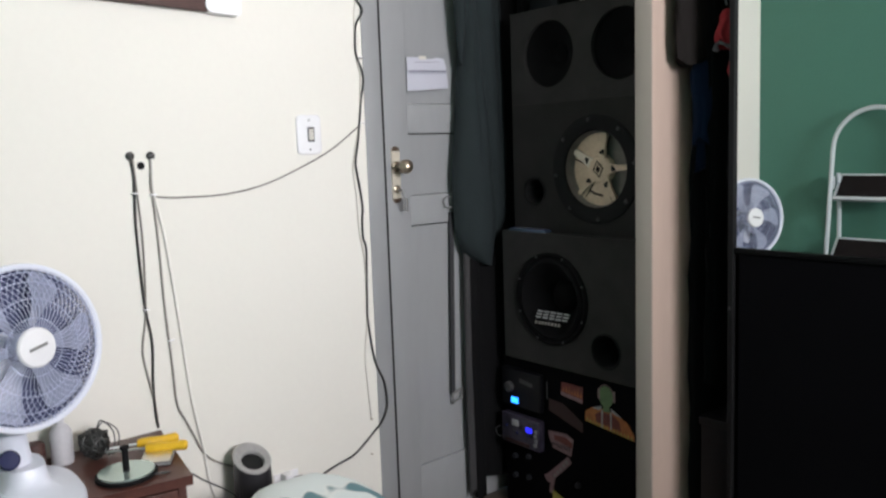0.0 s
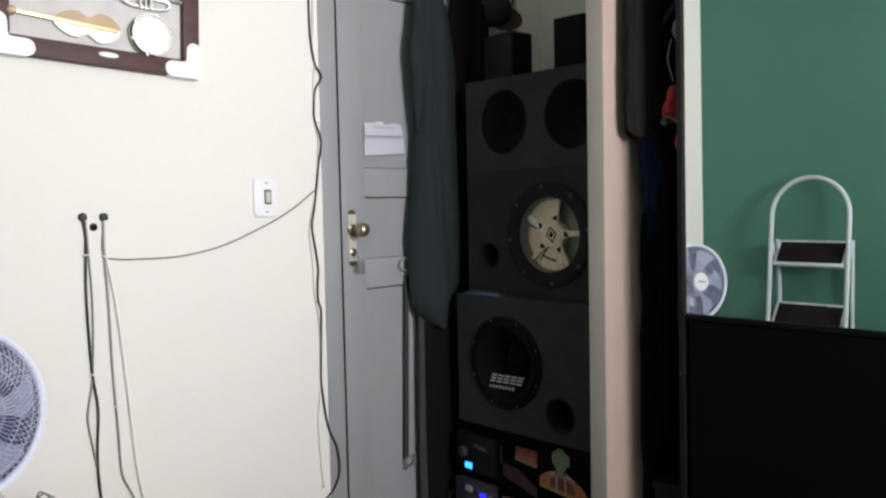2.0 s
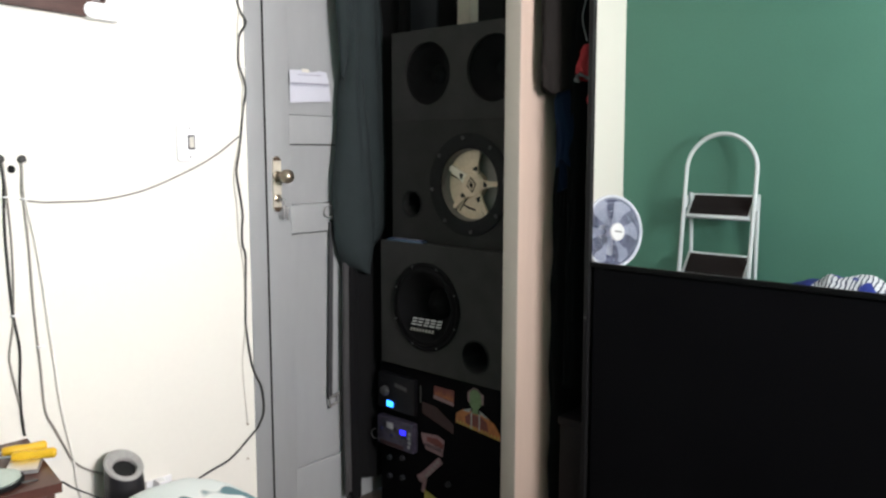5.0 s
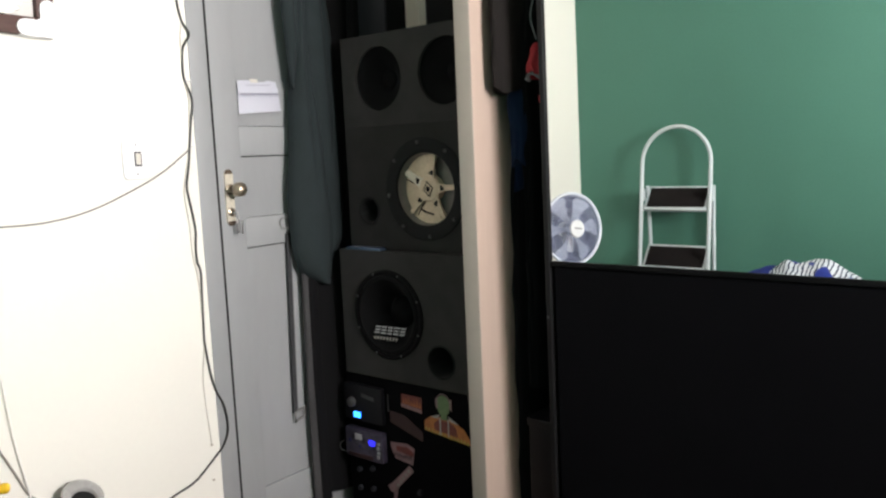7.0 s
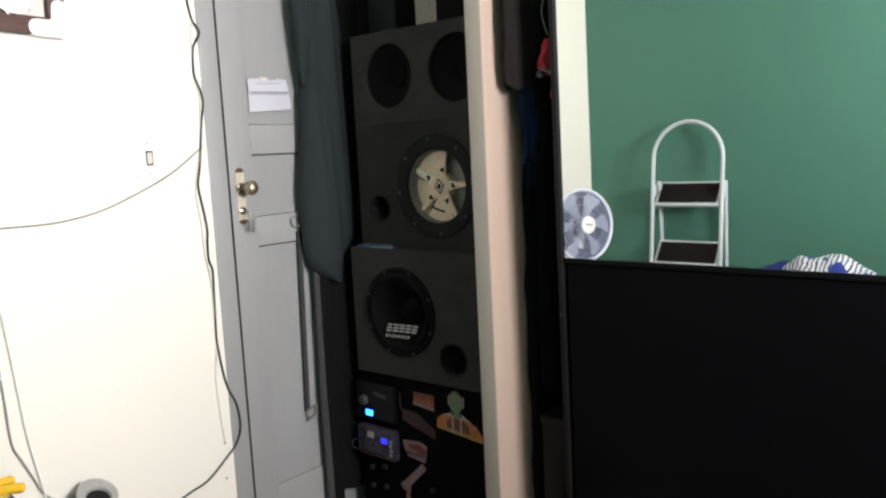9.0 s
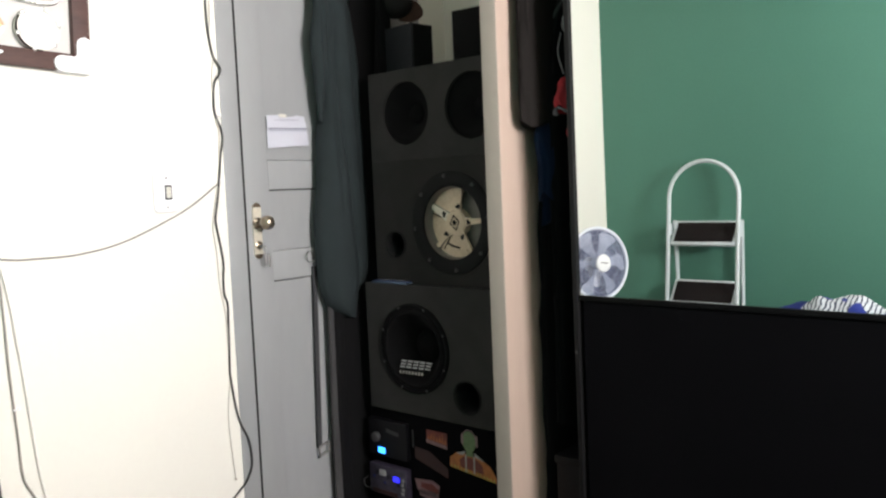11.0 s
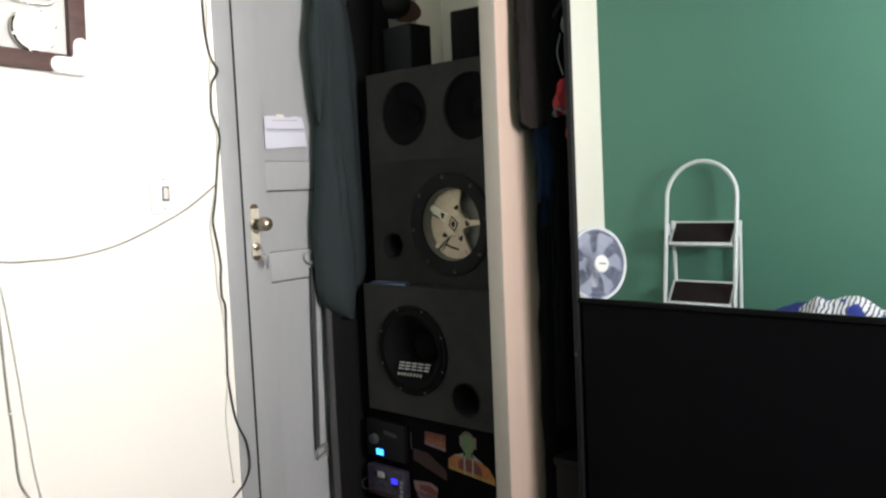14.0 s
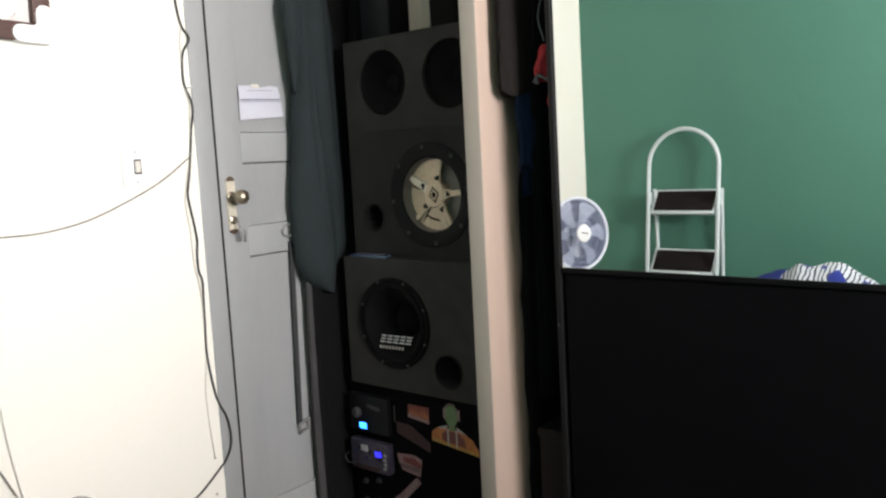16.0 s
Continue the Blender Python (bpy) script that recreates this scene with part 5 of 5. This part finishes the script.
# a fist-sized tangle of thin black cable
def make_coil():
    rnd = random.Random(5)
    at = Vector((-1.935, 0.485, TZ + 0.039))
    ob = thing("cable_coil", (at.x, at.y, TZ), "tangled bundle of thin black cable on the table", "cable")
    for k in range(22):
        m = Matrix.Translation(at) @ Euler((rnd.uniform(0, 3.1), rnd.uniform(0, 3.1), rnd.uniform(0, 3.1))).to_matrix().to_4x4()
        r = rnd.uniform(0.024, 0.036)
        line = [m @ Vector((r * (1 + 0.10 * math.sin(3 * a + k)) * math.cos(a), r * math.sin(a), 0.004 * math.sin(2 * a + k))) for a in [2 * math.pi * i / 26 for i in range(26)]]
        part("loop", tube(line, 0.0026, 6, None, True), CABLE, ob)
    for dy, up in ((0.040, 0.046), (0.030, 0.052)):
        part("loose_loop", tube(smoothline([at + Vector((0, 0.006, 0.030)), at + Vector((0.004, dy * 0.6, up)), at + Vector((0.008, dy + 0.012, 0.020)), at + Vector((0.010, dy + 0.010, -0.020)), at + Vector((0.010, dy - 0.006, -0.036))]), 0.0016, 6), CABLE, ob)
    part("core", lathe([(0.006, -0.026), (0.020, -0.018), (0.026, 0.0), (0.020, 0.018), (0.006, 0.026)], Matrix.Translation(at), 18), CABLE, ob, "dense dark middle of the tangle")


make_coil()

tagged(part("table_lead", tube(smoothline([(-1.74, 0.52, TZ + 0.003), (-1.725, 0.575, TZ + 0.003), (-1.755, 0.645, 0.538), (-1.80, 0.688, 0.496), (-1.86, 0.77, 0.425), (-1.93, 0.83, 0.36)]), 0.0024, 6), CABLE), "thin black lead trailing off the bedside table", "cable")

pc = thing("phone_case", (-1.82, 0.60, TZ), "pale flat phone lying under the tools", "phone")
pm = pose(-1.835, 0.598, TZ, 0, 0, 62)
part("case", box((-0.036, -0.062, 0.0005), (0.036, 0.062, 0.010), 0.004, pm), MIDPLASTIC, pc)
part("glass_back", box((-0.033, -0.059, 0.010), (0.033, 0.059, 0.0112), 0, pm), SILVER, pc)
for k, (x, y, a, zz) in enumerate(((-1.905, 0.575, 74, 0.020), (-1.865, 0.582, 60, 0.018))):
    sd_ = thing("screwdriver", (x, y, TZ + zz), "screwdriver with a ribbed yellow handle", "screwdriver", "tools on the table")
    mm = pose(x, y, TZ + zz, 0, 90, a)
    part("handle", lathe([(0.008, -0.002), (0.012, 0.004), (0.0125, 0.025), (0.0105, 0.05), (0.012, 0.075), (0.0125, 0.088), (0.008, 0.094), (0.001, 0.095)], mm, 12), YELLOW, sd_, "bright yellow ribbed handle")
    part("blade", tube([mm @ Vector((0, 0, -0.11)), mm @ Vector((0, 0, 0))], 0.003, 8), STEEL, sd_)
sp = thing("disc_spindle", (-1.775, 0.505, TZ), "stack of silver discs on a black spindle", "disc stack")
part("base_ring", lathe([(0.064, 0), (0.066, 0.003), (0.066, 0.008), (0.062, 0.0095), (0.001, 0.0095)], pose(-1.775, 0.505, TZ), 48), RUBBER, sp)
for k in range(2):
    part("disc", lathe([(0.060, 0.0098 + 0.0022 * k), (0.060, 0.0115 + 0.0022 * k), (0.009, 0.0115 + 0.0022 * k), (0.009, 0.0098 + 0.0022 * k)], pose(-1.775 + 0.0006 * math.sin(5 * k), 0.505, TZ), 48, cap=False), GLASSY, sp, "pale greenish mirror-like disc")
part("peg", lathe([(0.007, 0.009), (0.007, 0.062), (0.010, 0.064), (0.010, 0.070), (0.001, 0.072)], pose(-1.775, 0.505, TZ), 18), RUBBER, sp)

# cylindrical purifier beside the table, its top cut at a slant
pu = thing("air_purifier", (-1.945, 0.905, 0), "dark grey cylindrical air purifier with a slanted top", "purifier")
PR, SL = 0.049, 0.55
rings = []
for k in range(12):
    ring = []
    for i in range(56):
        a = 2 * math.pi * i / 56
        r = PR + (0.0024 if i % 2 and k < 11 else 0)
        x, y = r * math.cos(a), r * math.sin(a)
        ring.append(Vector((-1.952 + x, 0.887 + y, min(0.47, 0.472 - SL * (x + PR) * 0.98) * k / 11)))
    rings.append(ring)
part("shell", loft(rings, cap=False), DARKPLASTIC, pu, "ribbed dark grey shell")
tm = facing(-1.952, 0.887, 0.474 - SL * PR, (SL, 0, 1.0))


def oval(r, z):
    return [tm @ Vector((r * math.cos(2 * math.pi * i / 48), r * math.sin(2 * math.pi * i / 48) * (1.14 if r > 0.04 else 1.06) - (0 if r > 0.04 else 0.007), z)) for i in range(48)]


part("top_plate", loft([oval(r, z) for r, z in ((PR, -0.004), (PR + 0.002, 0.003), (PR - 0.003, 0.006), (0.033, 0.003), (0.031, 0.000), (0.030, -0.008))], cap=False), PALEPLASTIC, pu, "paler grey top ring")
part("outlet", loft([oval(r, z) for r, z in ((0.0315, 0.0), (0.030, -0.012), (0.012, -0.015), (0.001, -0.015))], cap=False), HOLLOW, pu)

so = thing("wall_socket", (WEST, 1.03, 0.33), "white wall socket with black and white plugs", "socket")
part("plate", box((WEST, 0.985, 0.275), (WEST + 0.008, 1.065, 0.345), 0.003), PLASTIC, so)
part("plug", box((WEST + 0.008, 1.005, 0.305), (WEST + 0.045, 1.030, 0.350), 0.005), PLASTIC, so)
part("plug", box((WEST + 0.008, 1.036, 0.290), (WEST + 0.040, 1.075, 0.325), 0.006), DARKPLASTIC, so)


# ---------------------------------------------------------------- bed
bed = thing("bed", (-0.7, 0.55, 0), "low bed with a blue-grey sheet along the room", "bed")
part("mattress", box((-1.60, 0.11, 0.18), (0.30, 1.00, 0.385), 0.04, seg=4), SHEET, bed)
part("bed_base", box((-1.58, 0.13, 0.06), (0.28, 0.98, 0.18), 0.005), WOOD, bed)
for x in (-1.54, 0.24):
    for y in (0.17, 0.94):
        part("leg", box((x - 0.025, y - 0.025, 0), (x + 0.025, y + 0.025, 0.06)), WOOD, bed)


def cushion(cx, cy, z0, hx, hy, h, turn_deg, seed):
    """A soft rounded pillow that lies on z0."""
    m = pose(cx, cy, z0, 0, 0, turn_deg)
    n, rows = 48, 10
    rings = []
    for k in range(rows + 1):
        s = k / rows
        f = math.sin(math.pi * (0.04 + 0.92 * s)) ** 0.42
        z = h * (0.5 - 0.5 * math.cos(math.pi * s))
        ring = []
        for i in range(n):
            a = 2 * math.pi * i / n
            c, q = math.cos(a), math.sin(a)
            e = 0.55
            wob = 1 + 0.02 * math.sin(5 * a + seed) + 0.012 * math.sin(11 * a + 3 * s)
            ring.append(m @ Vector((hx * f * wob * math.copysign(abs(c) ** e, c), hy * f * wob * math.copysign(abs(q) ** e, q), z + 0.008 * math.sin(4 * a + 2) * s * (1 - s) * 4)))
        rings.append(ring)
    return loft(rings)


tagged(part("pillow", cushion(-1.530, 0.855, 0.372, 0.205, 0.150, 0.110, -2, 3), FLORAL), "white pillow printed with large teal leaves", "pillow")


def make_blanket():
    """A crumpled blanket heaped along the bed's edge by the green wall."""
    bm = bmesh.new()
    nx, ny = 60, 36
    grid = []
    for i in range(nx + 1):
        u = i / nx
        row = []
        for j in range(ny + 1):
            v = j / ny
            x, y = -1.215 + 0.925 * u, 0.115 + 0.40 * v
            edge = (math.sin(math.pi * u) ** 0.36) * (math.sin(math.pi * (0.12 + 0.88 * v)) ** 0.5)
            bulge = 0.334 + 0.055 * math.exp(-((x + 0.69) / 0.19) ** 2) + 0.045 * math.exp(-((x + 0.93) / 0.20) ** 2)
            h = edge * bulge + 0.018 * noise.noise(Vector((x * 14, y * 14, 1.0))) * edge + 0.010 * math.sin(38 * x + 6 * noise.noise(Vector((x * 5, y * 5, 3)))) * edge
            row.append(bm.verts.new((x, y, 0.386 + max(0, h))))
        grid.append(row)
    for i in range(nx):
        for j in range(ny):
            bm.faces.new((grid[i][j], grid[i + 1][j], grid[i + 1][j + 1], grid[i][j + 1]))
    rim = [e for e in bm.edges if len(e.link_faces) == 1]
    got = bmesh.ops.extrude_edge_only(bm, edges=rim)
    for g in got["geom"]:
        if isinstance(g, bmesh.types.BMVert):
            g.co.z = 0.386
    tagged(part("blanket", bm, BLANKET), "heaped blue and white striped blanket on the bed", "blanket")


make_blanket()


# ---------------------------------------------------------------- step ladder by the green wall
def make_ladder():
    ld = thing("step_ladder", (-1.45, -0.05, 0), "white tubular folding step ladder with black treads", "ladder")
    xl, xr, zt = -1.641, -1.294, 1.349
    rad = (xr - xl) / 2
    lean = lambda z: -0.007 - 0.150 * z / 1.37          # the front tubes lean back to the wall
    for x in (xl, xr):
        part("front_leg", tube([(x, lean(0.0), 0.0), (x, lean(zt - rad), zt - rad)], 0.0102, 12), LADDER, ld)
    part("hand_hoop", tube([((xl + xr) / 2 - rad * math.cos(a), lean(zt - rad + rad * math.sin(a)), zt - rad + rad * math.sin(a)) for a in [math.pi * i / 24 for i in range(25)]], 0.0102, 12), LADDER, ld, "rounded white hand hoop")
    for x, o in ((xl + 0.018, 0.002), (xr + 0.006, -0.014)):
        part("rear_leg", tube([(x + o, -0.186, 0.0), (x + o * 0.9, -0.180, 0.55), (x + o * 0.3, -0.160, 1.02), (x, -0.150, 1.06)], 0.0095, 10), LADDER, ld)
    part("rear_bar", tube([(xl + 0.02, -0.184, 0.12), (xr + 0.02, -0.184, 0.12)], 0.008, 8), LADDER, ld)
    for z in (0.951, 0.661, 0.371, 0.081):
        yf = lean(z) + 0.012
        tilt = Matrix.Translation((0, yf, z)) @ Matrix.Rotation(radians(-52), 4, "X")
        tr = part("tread_tray", box((xl + 0.014, -0.136, -0.022), (xr - 0.014, 0.004, -0.002), 0.006, tilt), LADDER, ld, "white metal tread tray")
        part("tread_mat", box((xl + 0.030, -0.122, -0.0025), (xr - 0.026, -0.012, 0.002), 0.001, tilt), TREAD, tr, "black ribbed rubber mat")
    for x in (xl, xr):
        part("hinge_plate", box((x - 0.004, lean(1.0) - 0.045, 0.985), (x + 0.004, lean(1.0) + 0.005, 1.045), 0.003), LADDER, ld)
        part("rubber_foot", lathe([(0.0145, 0), (0.0145, 0.03), (0.012, 0.034)], pose(x, lean(0), 0.0), 14), RUBBER, ld)


make_ladder()
